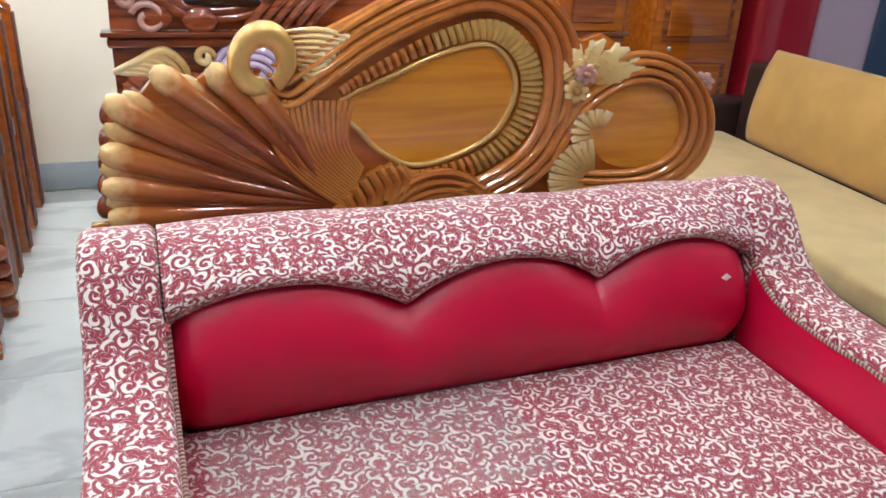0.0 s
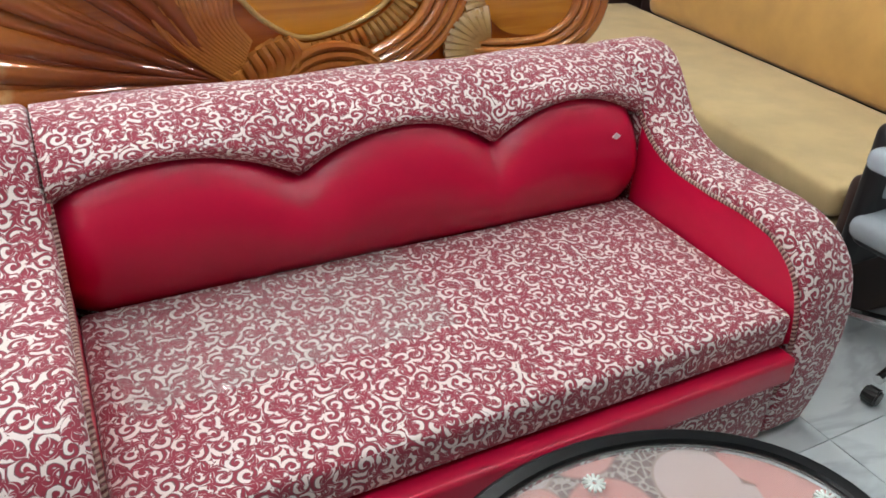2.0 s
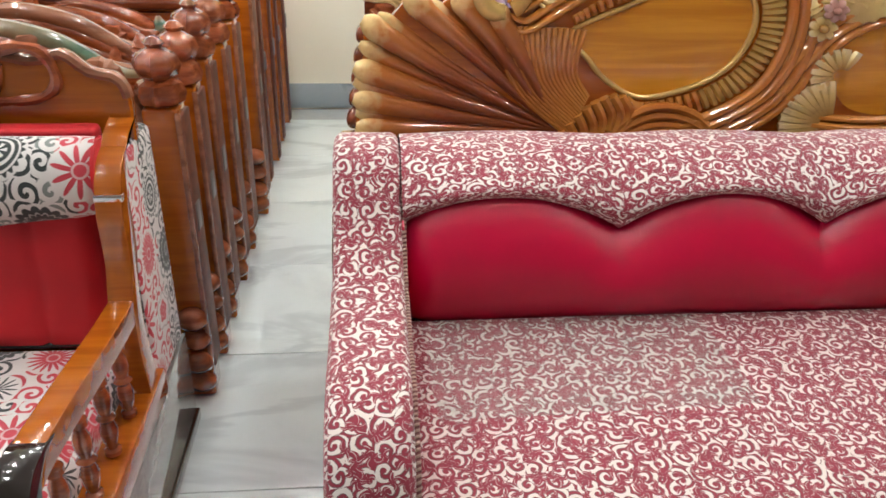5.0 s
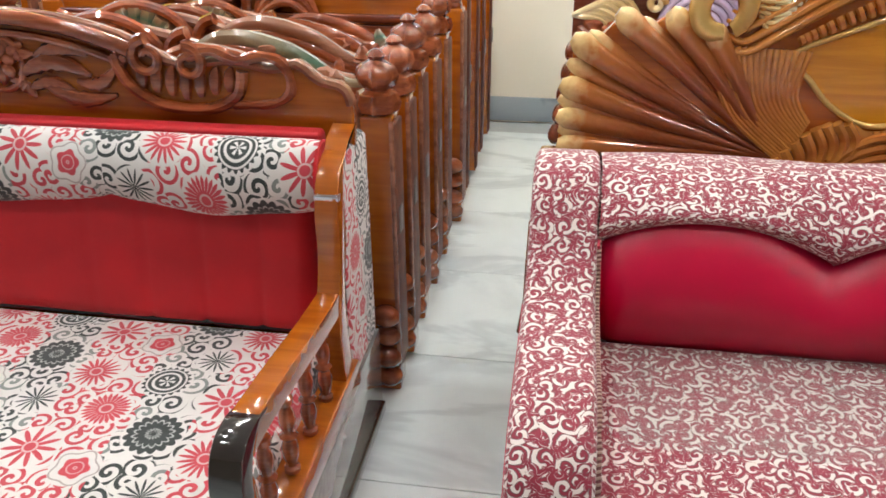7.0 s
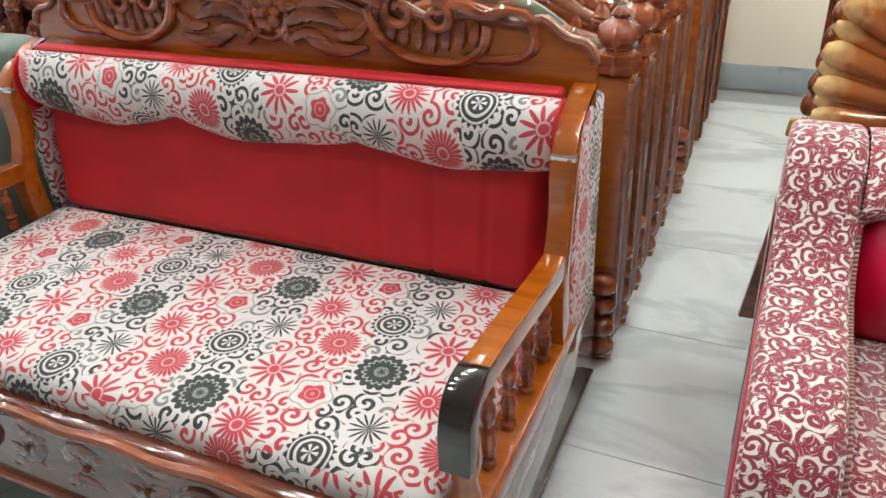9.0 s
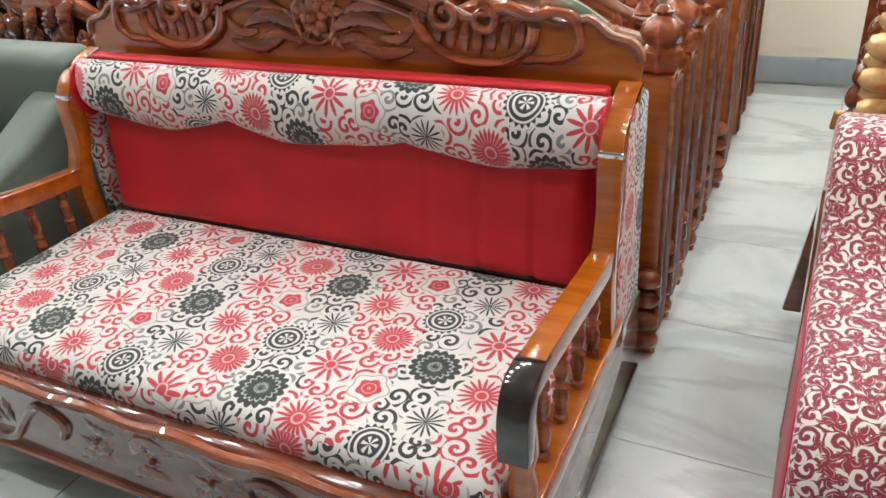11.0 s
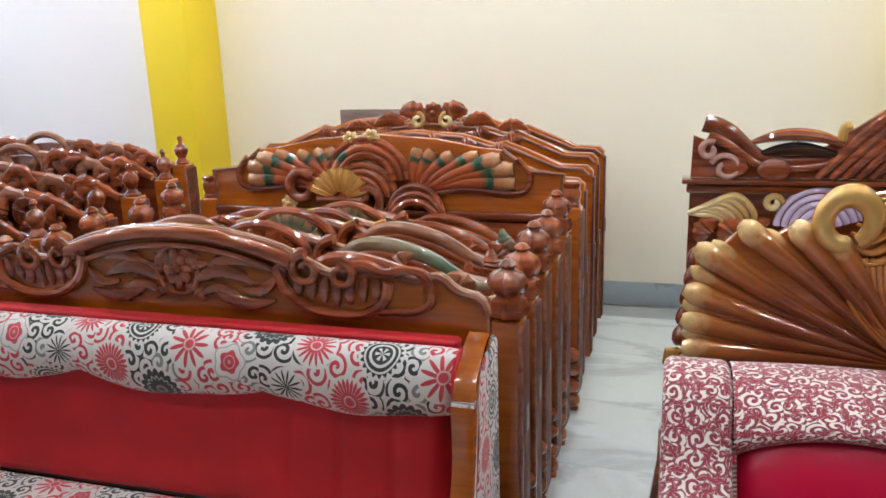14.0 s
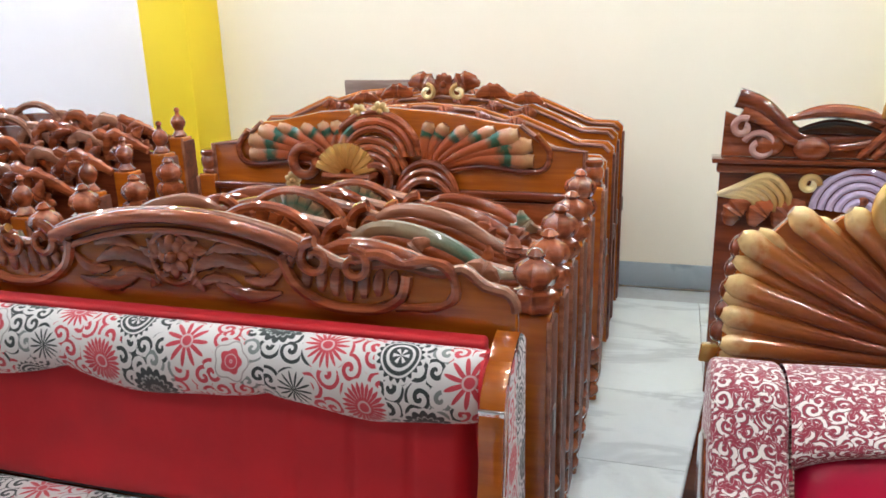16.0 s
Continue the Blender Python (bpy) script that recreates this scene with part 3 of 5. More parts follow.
def red_sofa():
    s = thing("damask_sofa", 0.0, 0.0, 0, 0, "red and white damask sofa with red leatherette back", "sofa")
    L = 1.56
    for side, x0, x1 in ((-1, -0.165, -0.002), (1, L + 0.002, L + 0.178)):
        bm = prism(arm_outline(), x0, x1, 0.024, "yz", 4)
        lay = bm.loops.layers.uv.new("UVMap")
        pts = arm_outline()
        acc = [0.0]
        for a, b in zip(pts, pts[1:]):
            acc.append(acc[-1] + math.hypot(b[0] - a[0], b[1] - a[1]))
        for f in bm.faces:
            cap = abs(f.normal.x) > 0.8
            for lp in f.loops:
                c = lp.vert.co
                if cap:
                    lp[lay].uv = (c.y, c.z)
                else:
                    k = min(range(len(pts)), key=lambda i: (pts[i][0] - c.y) ** 2 + (pts[i][1] - c.z) ** 2)
                    lp[lay].uv = (c.x + 5, acc[k] + (pts[k][0] - c.y if k > 3 else c.z) * 0.0)
        part("arm", bm, M_DAMASK, s, "padded damask arm with a rolled top", 50)
        # red inner face of the arm, a few millimetres proud, below the cord
        inner = [(p[0] * 0.985 + 0.012, p[1] - 0.035) for p in arm_outline()[10:] if p[0] < 0.05]
        poly = [(0.02, 0.34)] + [(0.02, 0.70)] + [p for p in inner if p[1] > 0.30 and p[0] > -0.66] + [(-0.60, 0.30)]
        e = -0.002 if side < 0 else L + 0.002
        part("inner_panel", prism(poly, e - side * 0.006, e - side * -0.004, 0.002, "yz"), M_RED, s, "red leatherette inside of the arm")
        cordp = [Vector((e - side * 0.004, p[0] * 0.985 + 0.010, p[1] - 0.030)) for p in arm_outline()[9:] if p[0] < 0.14 and p[1] > 0.20]
        part("piping", sweep(cordp, 0.0065, 8, metric=True), M_CORD, s, "twisted cream and maroon cord")
    # outer side of the arm: red leatherette in front, varnished wood behind
        if side < 0:
            front = [(-0.02, 0.05), (-0.02, 0.50)] + [(p[0] * 0.94, p[1] - 0.045) for p in arm_outline() if p[0] < -0.1 and p[1] > 0.06] + [(-0.60, 0.05)]
            part("outer_panel", prism(front, x0 - 0.003, x0 + 0.006, 0.002, "yz"), M_RED, s, "red leatherette outer side")
            wood = [(0.34, 0.06), (0.345, 0.60), (0.26, 0.66), (0.14, 0.70), (0.04, 0.62), (-0.01, 0.50), (-0.015, 0.40), (-0.015, 0.06)]
            part("side_board", prism(wood, x0 - 0.006, x0 + 0.006, 0.006, "yz"), M_CARVE, s, "varnished wooden outer side")
    # fabric band: from its scalloped edge over the rolled top and down the back
    prof = spline([(0.035, 0.0, 0), (0.030, 0.25, 0), (0.075, 0.62, 0), (0.15, 0.92, 0), (0.235, 1.0, 0), (0.33, 0.80, 0), (0.355, 0.3, 0)], 30)

    def band(u, v):
        x = u * L
        p = prof[min(int(v * 30 + 0.5), 30)]
        lo = band_edge(x)
        z = lo + (0.848 - lo) * p.y
        tuck = 0.02 * max(0.0, 1 - v * 5)
        return Vector((x, p.x + tuck + 0.003 * noise.noise(Vector((x * 6, v * 3, 0))), z))
    part("back_band", surface(band, 78, 30, L, 0.52), M_DAMASK, s, "damask roll with a scalloped lower edge", 60)
    hull = box(0.0, L, 0.085, 0.352, 0.02, 0.76, 0.01)
    part("back_shell", hull, M_DAMASK, s)

    # leatherette back cushion, dented where the band comes to a point
    def back(u, v):
        x = u * L
        z = 0.425 + v * (band_edge(x) + 0.035 - 0.425)
        dent = sum(math.exp(-((x - d) / 0.105) ** 2) for d in (0.545, 1.075)) * max(0.0, v - 0.25) ** 1.6 * 0.062
        endr = 0.045 * (max(0.0, 1 - u / 0.05) ** 2 + max(0.0, 1 - (1 - u) / 0.05) ** 2)
        puff = 0.108 * math.sin(math.pi * min(1.0, 0.12 + v * 0.90)) ** 0.85
        return Vector((x, 0.076 - puff + dent + endr + 0.012 * v, z))
    part("back_cushion", surface(back, 90, 24, L, 0.3), M_RED, s, "smooth red leatherette back cushion", 80)
    seat = pad(0.004, L - 0.004, -0.625, 0.03, 0.335, 0.437, 0.022, 0.006, wob=0.004)
    for q in seat.verts:
        q.co.z -= 0.021 * max(0.0, min(1.0, -q.co.y / 0.625))
    part("seat_cushion", seat, M_DAMASK, s, "flat damask seat cushion", 60)
    part("apron", box(0.004, L - 0.004, -0.668, -0.60, 0.235, 0.312, 0.012, 3), M_RED, s, "red leatherette front board")
    part("base_panel", box(0.006, L - 0.006, -0.635, -0.55, 0.02, 0.234, 0.006), M_DAMASK, s)
    part("label", prism([(1.425, 0.662), (1.440, 0.653), (1.455, 0.663), (1.440, 0.674)], -0.0145, -0.010, 0.0), M_LABEL, s, "small white paper sticker")
    return s


red_sofa()

# film lying on the seat
def film(u, v):
    x, y = 0.045 + u * 0.72 + 0.015 * v, -0.005 - v * 0.36 + 0.02 * u
    return Vector((x, y, 0.4450 - 0.021 * max(0.0, -y / 0.625) + 0.003 * noise.noise(Vector((x * 14, y * 14, 2)))))
ob = part("plastic_film", surface(film, 36, 18), M_FILM, None, "", 80)
tagged(ob, "clear crinkled plastic film lying on the damask seat", "plastic film")


# ---- carved sofa with the floral print ----
def shell(bm, cx, cz, r, a0, a1, n, y=0.0, rad=0.016):
    """A fan of ribs round a point."""
    for i in range(n):
        a = radians(a0 + (a1 - a0) * i / max(1, n - 1))
        p0 = Vector((cx + 0.25 * r * math.cos(a), y, cz + 0.25 * r * math.sin(a)))
        p1 = Vector((cx + r * math.cos(a), y, cz + r * math.sin(a)))
        sweep([p0.lerp(p1, k / 5) for k in range(6)], rad, 6, 0.8, lambda f: 0.35 + 0.75 * math.sin(min(1.0, f * 0.8 + 0.1) * math.pi * 0.75), bm=bm)
    return bm


def leafy(bm, p0, p1, width, bend, y=0.0, n=12):
    """A carved acanthus leaf: a ribbed blade between two points, bent to one side."""
    a, b = Vector((p0[0], y, p0[1])), Vector((p1[0], y, p1[1]))
    side = Vector((-(b - a).z, 0, (b - a).x)) * bend
    path = [a.lerp(b, k / n) + side * math.sin(math.pi * k / n) for k in range(n + 1)]
    return sweep(path, width, 8, 0.6, lambda f: 0.25 + math.sin(math.pi * min(1.0, f * 0.9 + 0.08)) * (1 + 0.18 * math.sin(f * 34)), bm=bm)


def boss(bm, x, z, r, y=0.0, lobes=7):
    """A carved flower in relief."""
    for k in range(lobes):
        a = 2 * math.pi * k / lobes
        leafy(bm, (x + 0.2 * r * math.cos(a), z + 0.2 * r * math.sin(a)), (x + r * math.cos(a), z + r * math.sin(a)), r * 0.34, 0.1, y, 6)
    bmesh.ops.create_icosphere(bm, subdivisions=2, radius=r * 0.34, matrix=Matrix.Translation((x, y - r * 0.22, z)))
    return bm


def mirror_pts(pts):
    return pts + [(-x, z) for x, z in reversed(pts) if abs(x) > 1e-6]


def line_of(pts, y):
    return spline([(x, y, z) for x, z in pts], 36)


def spindle():
    return turned([(0.012, 0), (0.017, 0.006), (0.017, 0.016), (0.011, 0.022), (0.016, 0.045), (0.019, 0.07), (0.013, 0.092), (0.020, 0.102), (0.013, 0.112),
                   (0.018, 0.14), (0.016, 0.16), (0.010, 0.178), (0.017, 0.186), (0.017, 0.20), (0.012, 0.206)], 12)


def floral_sofa():
    s = thing("carved_sofa", -1.48, 0.0, 0, 0, "varnished carved wooden sofa with floral cushions", "sofa")
    # crest board, standing behind the cushions
    top = spline([(0.885, 0.88, 0), (0.885, 0.985, 0), (0.868, 1.032, 0), (0.81, 1.048, 0), (0.762, 1.085, 0), (0.70, 1.070, 0), (0.60, 1.088, 0), (0.47, 1.075, 0), (0.40, 1.10, 0), (0.30, 1.145, 0), (0.15, 1.178, 0), (0.0, 1.188, 0)], 30)
    pts = [(p.x, p.y) for p in top]
    outline = [(0.885, 0.30)] + mirror_pts(pts) + [(-0.885, 0.30)]
    part("crest_board", prism(outline, 0.035, 0.075, 0.008), M_ORANGE, s, "orange-brown varnished crest board")
    rim = [Vector((p.x, 0.04, p.y - 0.006)) for p in top]
    rim = rim + [Vector((-p.x, p.y, p.z)) for p in reversed(rim[:-1])]
    # the pale colour carries the highlight along the crest's top edge
    part("crest_edge", sweep(rim[3:-3], 0.013, 8, 1.2), M_EDGE, s, "edge moulding in a pale tone for its highlight")
    arch = [Vector((x, 0.022, 1.172 - 0.55 * x * x)) for x in [(-0.36 + 0.72 * k / 30) for k in range(31)]]
    part("carved_arch", sweep(arch, 0.020, 10, 1.0), M_CARVE, s)
    arch2 = [Vector((x, 0.024, 1.135 - 0.60 * x * x)) for x in [(-0.34 + 0.68 * k / 30) for k in range(31)]]
    part("carved_arch", sweep(arch2, 0.010, 8, 0.9), M_CARVE, s)
    for k in range(8):
        a = 2 * math.pi * k / 8
        part("medallion_petal", leafy(bmesh.new(), (0.012 * math.cos(a), 1.065 + 0.012 * math.sin(a)), (0.045 * math.cos(a), 1.065 + 0.060 * math.sin(a)), 0.015, 0.1, 0.026, 6), M_CARVE, s)
    part("medallion_ring", sweep([Vector((0.066 * math.cos(a), 0.030, 1.062 + 0.070 * math.sin(a))) for a in [2 * math.pi * k / 32 for k in range(32)]], 0.009, 8, closed=True), M_CARVE, s)
    c = bmesh.new()
    bmesh.ops.create_icosphere(c, subdivisions=2, radius=0.017, matrix=Matrix.Translation((0.0, 0.016, 1.065)))
    part("medallion_boss", c, M_CARVE, s)
    for k in range(7):
        a = radians(30 + 20 * k)
        part("medallion_rib", leafy(bmesh.new(), (0.045 * math.cos(a), 1.05 + 0.03 * math.sin(a)), (0.115 * math.cos(a), 1.04 + 0.088 * math.sin(a)), 0.013, 0.1, 0.03, 8), M_CARVE, s)
    for sg in (-1, 1):
        for p0, p1, w, b in (((0.05, 1.03), (0.24, 1.035), 0.020, 0.18), ((0.10, 1.075), (0.24, 1.085), 0.016, 0.14), ((0.10, 1.02), (0.30, 0.99), 0.017, -0.14), ((0.02, 1.02), (0.08, 0.975), 0.014, 0.1),
                             ((0.20, 1.02), (0.31, 1.06), 0.014, -0.2), ((0.06, 0.99), (0.20, 0.985), 0.013, 0.2)):
            part("medallion_leaf", leafy(bmesh.new(), (sg * p0[0], p0[1]), (sg * p1[0], p1[1]), w, sg * b, 0.03), M_CARVE, s)
    for sg in (-1, 1):
        c = bmesh.new()
        sweep([Vector((sg * x, 0.026, z)) for x, z in [(p.x, p.y) for p in spline([(0.31, 1.09, 0), (0.34, 1.02, 0), (0.42, 0.972, 0), (0.53, 0.965, 0), (0.61, 1.0, 0), (0.63, 1.06, 0)], 26)]], 0.015, 8, 1.0, bm=c)
        part("carved_cup", c, M_CARVE, s)
        for k in range(7):
            x = 0.37 + k * 0.037
            z0 = 0.985 + abs(k - 3) * 0.008
            part("shell_rib", leafy(bmesh.new(), (sg * x, z0), (sg * (x + 0.01), 1.068), 0.015, 0.05 * sg, 0.03, 6), M_CARVE, s)
        c = bmesh.new()
        sweep(curl(sg * 0.40, 1.085, 0.045, 0.012, 90, 1.2 * sg, y=0.022), 0.014, 8, 1.0, lambda f: 1.1 - 0.4 * f, bm=c)
        sweep(curl(sg * 0.50, 1.075, 0.04, 0.010, 100, -1.2 * sg, y=0.022), 0.013, 8, 1.0, lambda f: 1.1 - 0.4 * f, bm=c)
        boss(c, sg * 0.33, 1.10, 0.03, 0.02, 5)
        part("carved_scroll", c, M_CARVE, s)
        c = bmesh.new()
        wave = spline([(0.50, 1.09, 0), (0.56, 1.105, 0), (0.62, 1.085, 0), (0.68, 1.095, 0), (0.73, 1.08, 0), (0.745, 1.02, 0), (0.70, 0.985, 0), (0.60, 0.978, 0)], 30)
        sweep([Vector((sg * p.x, 0.028, p.y)) for p in wave], 0.014, 8, 1.0, lambda f: 1.15 - 0.4 * f + 0.15 * math.sin(f * 40), bm=c)
        part("carved_ribbon", c, M_CARVE, s)
    # upholstery of the back: red board, floral roll, red quilted cushion
    part("back_board", pad(-0.83, 0.83, -0.02, 0.033, 0.44, 0.942, 0.012), M_REDC, s, "red velvet-covered back board")

    def roll(u, v):
        x = -0.845 + 1.685 * u
        low = 0.786 - 0.048 * abs(math.sin(u * math.pi / 0.343)) ** 0.8 + 0.012 * noise.noise(Vector((x * 5, 0, 0)))
        hi = 0.935
        a = math.pi * (1.25 * v - 0.18)
        fat = 0.064 * (1 - 0.5 * max(0, 1 - u / 0.04) ** 2 - 0.35 * max(0, 1 - (1 - u) / 0.03) ** 2) + 0.004 * noise.noise(Vector((x * 7, v * 3, 3)))
        z = (low + hi) / 2 - (hi - low) / 2 * math.cos(a)
        return Vector((x, -0.045 - fat * math.sin(a), z))
    ob = part("head_roll", surface(roll, 80, 22, 1.685, 0.30), M_FLORAL, s, "white padded roll with red and black flowers", 80)
    for q in ob.data.uv_layers[0].data:
        q.uv = (q.uv[0] - 1.299, q.uv[1] - 0.776)
    for e, sg in ((-0.842, -1), (0.84, 1)):
        part("roll_end", prism([(0.062 * -math.sin(a) - 0.045, 0.842 - 0.088 * math.cos(a)) for a in [math.pi * (k / 10 * 1.2 - 0.1) for k in range(11)]] + [(-0.02, 0.93), (-0.02, 0.77)],
                               e - 0.004, e + 0.004, 0.0, "yz"), M_REDC, s, "red velvet end of the roll")

    def quilt(u, v):
        x = -0.815 + 1.63 * u
        seam = (u * 11.0) % 1.0
        d = 0.008 * max(0.0, min(1.0, u * 3 - 1.6)) * math.exp(-(min(seam, 1 - seam) / 0.06) ** 2) + 0.006 * noise.noise(Vector((u * 5, v * 2, 7)))
        edge = 0.05 * (max(0, 1 - u / 0.03) ** 2 + max(0, 1 - (1 - u) / 0.03) ** 2 + max(0, 1 - v / 0.12) ** 2 * 0.6)
        return Vector((x, -0.105 + d + edge + 0.055 * v, 0.447 + v * 0.36))
    part("back_cushion", surface(quilt, 132, 14, 1.63, 0.36), M_REDC, s, "red velvet back cushion with vertical seams", 80)
    part("piping", sweep([Vector((-0.80 + 1.60 * k / 40, -0.088, 0.466 + 0.002 * math.sin(k))) for k in range(41)], 0.007, 6), M_BLACKLEATHER, s, "black piping along the cushion")
    part("seat_cushion", pad(-0.835, 0.835, -0.80, -0.065, 0.335, 0.455, 0.045, 0.012, wob=0.006), M_FLORAL, s, "white seat cushion with red and black flowers", 60)
    part("seat_frame", box(-0.84, 0.84, -0.76, 0.03, 0.24, 0.33, 0.008), M_ORANGE, s)
    part("front_rail", box(-0.80, 0.80, -0.838, -0.785, 0.12, 0.395, 0.015, 3), M_BROWN, s, "carved dark brown front rail")
    c = bmesh.new()
    for k in range(3):
        x = -0.18 + k * 0.18
        leafy(c, (x - 0.085, 0.19), (x + 0.06, 0.21), 0.018, 0.2, -0.832)
        leafy(c, (x - 0.03, 0.35), (x + 0.09, 0.33), 0.016, -0.25, -0.832)
        leafy(c, (x - 0.07, 0.27), (x + 0.07, 0.31), 0.022, 0.25 if k % 2 else -0.25, -0.832)
        boss(c, x, 0.27, 0.03, -0.834, 5)
    part("rail_carving", c, M_BROWN, s)
    part("rail_moulding", sweep([Vector((-0.80 + 1.60 * k / 40, -0.838, 0.378 + 0.006 * math.sin(k * 0.9))) for k in range(41)], 0.016, 8), M_CARVE, s, "glossy waved moulding along the rail")
    part("rail_moulding", sweep([Vector((-0.80 + 1.60 * k / 40, -0.838, 0.135)) for k in range(41)], 0.012, 8), M_CARVE, s)
    for sg in (-1, 1):
        for k in range(8):
            part("rail_rib", leafy(bmesh.new(), (sg * (0.74 - 0.034 * k), 0.34 - 0.004 * k), (sg * (0.70 - 0.030 * k), 0.20 + 0.008 * abs(k - 3)), 0.013, 0.12 * sg, -0.836, 8), M_BROWN, s)
        part("rail_scroll", sweep(line_of([(sg * 0.77, 0.35), (sg * 0.76, 0.22), (sg * 0.66, 0.165), (sg * 0.52, 0.18), (sg * 0.44, 0.26), (sg * 0.36, 0.33), (sg * 0.28, 0.30), (sg * 0.30, 0.25)], -0.838), 0.014, 8), M_BROWN, s)
    for sg in (-1, 1):
        X = sg * 0.870
        # back post: leaning, with a bright strip added for its highlight
        post = [Vector((X, p.x, p.y)) for p in spline([(0.02, 0.93, 0), (-0.06, 0.90, 0), (-0.105, 0.82, 0), (-0.11, 0.70, 0), (-0.145, 0.60, 0), (-0.15, 0.50, 0), (-0.12, 0.30, 0)], 24)]
        va = prism([(p.y - 0.028, p.z - 0.012) for p in post] + [(p.y + 0.03, p.z + 0.016) for p in reversed(post)], X - 0.027, X + 0.027, 0.010, "yz", 3)
        part("arm_post", va, M_ORANGE, s)
        # chrome sliver stands in for the varnish's white highlight
        part("clip", box(X - 0.029, X + 0.029, -0.128, -0.108, 0.822, 0.838, 0.003), M_CHROME, s, "bright strip added for the highlight on the post")
        arm = spline([(-0.13, 0.615, 0), (-0.30, 0.625, 0), (-0.50, 0.645, 0), (-0.66, 0.655, 0), (-0.725, 0.64, 0), (-0.755, 0.585, 0), (-0.758, 0.50, 0)], 26)
        low = [(p.x + (0.048 if p.x < -0.70 else 0.0), p.y - (0.05 if p.x >= -0.70 else 0.012)) for p in arm]
        body = [(p.x, p.y) for p in arm] + list(reversed(low))
        inner, outer = sorted((X - sg * 0.026, X + sg * 0.026))
        part("armrest", prism(body[:], inner, outer, 0.011, "yz", 3), M_ORANGE, s)
        nose = [(p.x - 0.003, p.y + 0.003) for p in arm if p.x < -0.655]
        nose += [(p[0] + 0.045, p[1] - 0.01) for p in reversed(nose)]
        part("arm_nose", prism(nose, inner - 0.004, outer + 0.004, 0.016, "yz", 4), M_BLACKWOOD, s, "near-black lacquered arm front")
        part("front_leg", turned([(0.026, 0), (0.034, 0.03), (0.034, 0.10), (0.024, 0.13), (0.034, 0.18), (0.036, 0.26), (0.024, 0.30), (0.033, 0.33), (0.030, 0.42), (0.024, 0.46), (0.034, 0.50), (0.030, 0.56)], 14, x=X, y=-0.715), M_ORANGE, s)
        for y in (-0.60, -0.48, -0.36, -0.24):
            sp = part("spindle", spindle(), M_CARVE, s)
            sp.location = (X, y, 0.375)
            sp.scale = (1, 1, 0.97 + (y + 0.60) * -0.02)
        part("side_rail", box(X - 0.045, X + 0.035, -0.74, -0.06, 0.30, 0.375, 0.008), M_ORANGE, s)
        part("side_board", box(X - 0.02, X + 0.02, -0.76, 0.20, 0.035, 0.298, 0.004), M_GREY, s, "grey laminated side board")
        part("side_edge", box(X - 0.021, X + 0.028, -0.76, 0.205, 0.0, 0.034, 0.004), M_BLACKWOOD, s, "black floor edging")
        part("side_pad", pad(X - 0.03, X + 0.018, -0.072, 0.185, 0.30, 0.895, 0.02), M_FLORAL, s, "floral-covered side of the back")
    part("rear_panel", box(-0.85, 0.85, 0.112, 0.19, 0.03, 0.86, 0.006), M_FLORAL, s)
    # the back stands a little taller than the frame it was drawn on, its crest set behind the cushions
    for o in s.children:
        crest = o.name.split(".")[0] in ("crest_board", "crest_edge", "carved_arch", "medallion_petal", "medallion_ring", "medallion_boss", "medallion_rib", "medallion_leaf", "carved_cup", "shell_rib", "carved_scroll", "carved_ribbon")
        for q in o.data.vertices:
            q.co.z += 0.015 * min(1.0, max(0.0, (q.co.z - 0.50) / 0.25))
            if crest:
                q.co.y += 0.030
    return s


floral_sofa()


# ---- carved headboards ----
def line(pts, n=36, y=0.0, closed=False):
    """A smooth strand through a few (x, z) points."""
    return spline([(x, y, z) for x, z in pts], n, closed)


def offset_line(path, d):
    """The strand beside a strand, d metres to its left in the board's plane."""
    out = []
    for i, p in enumerate(path):
        t = (path[min(i + 1, len(path) - 1)] - path[max(i - 1, 0)]).normalized()
        out.append(p + Vector((-t.z, 0, t.x)) * d)
    return out


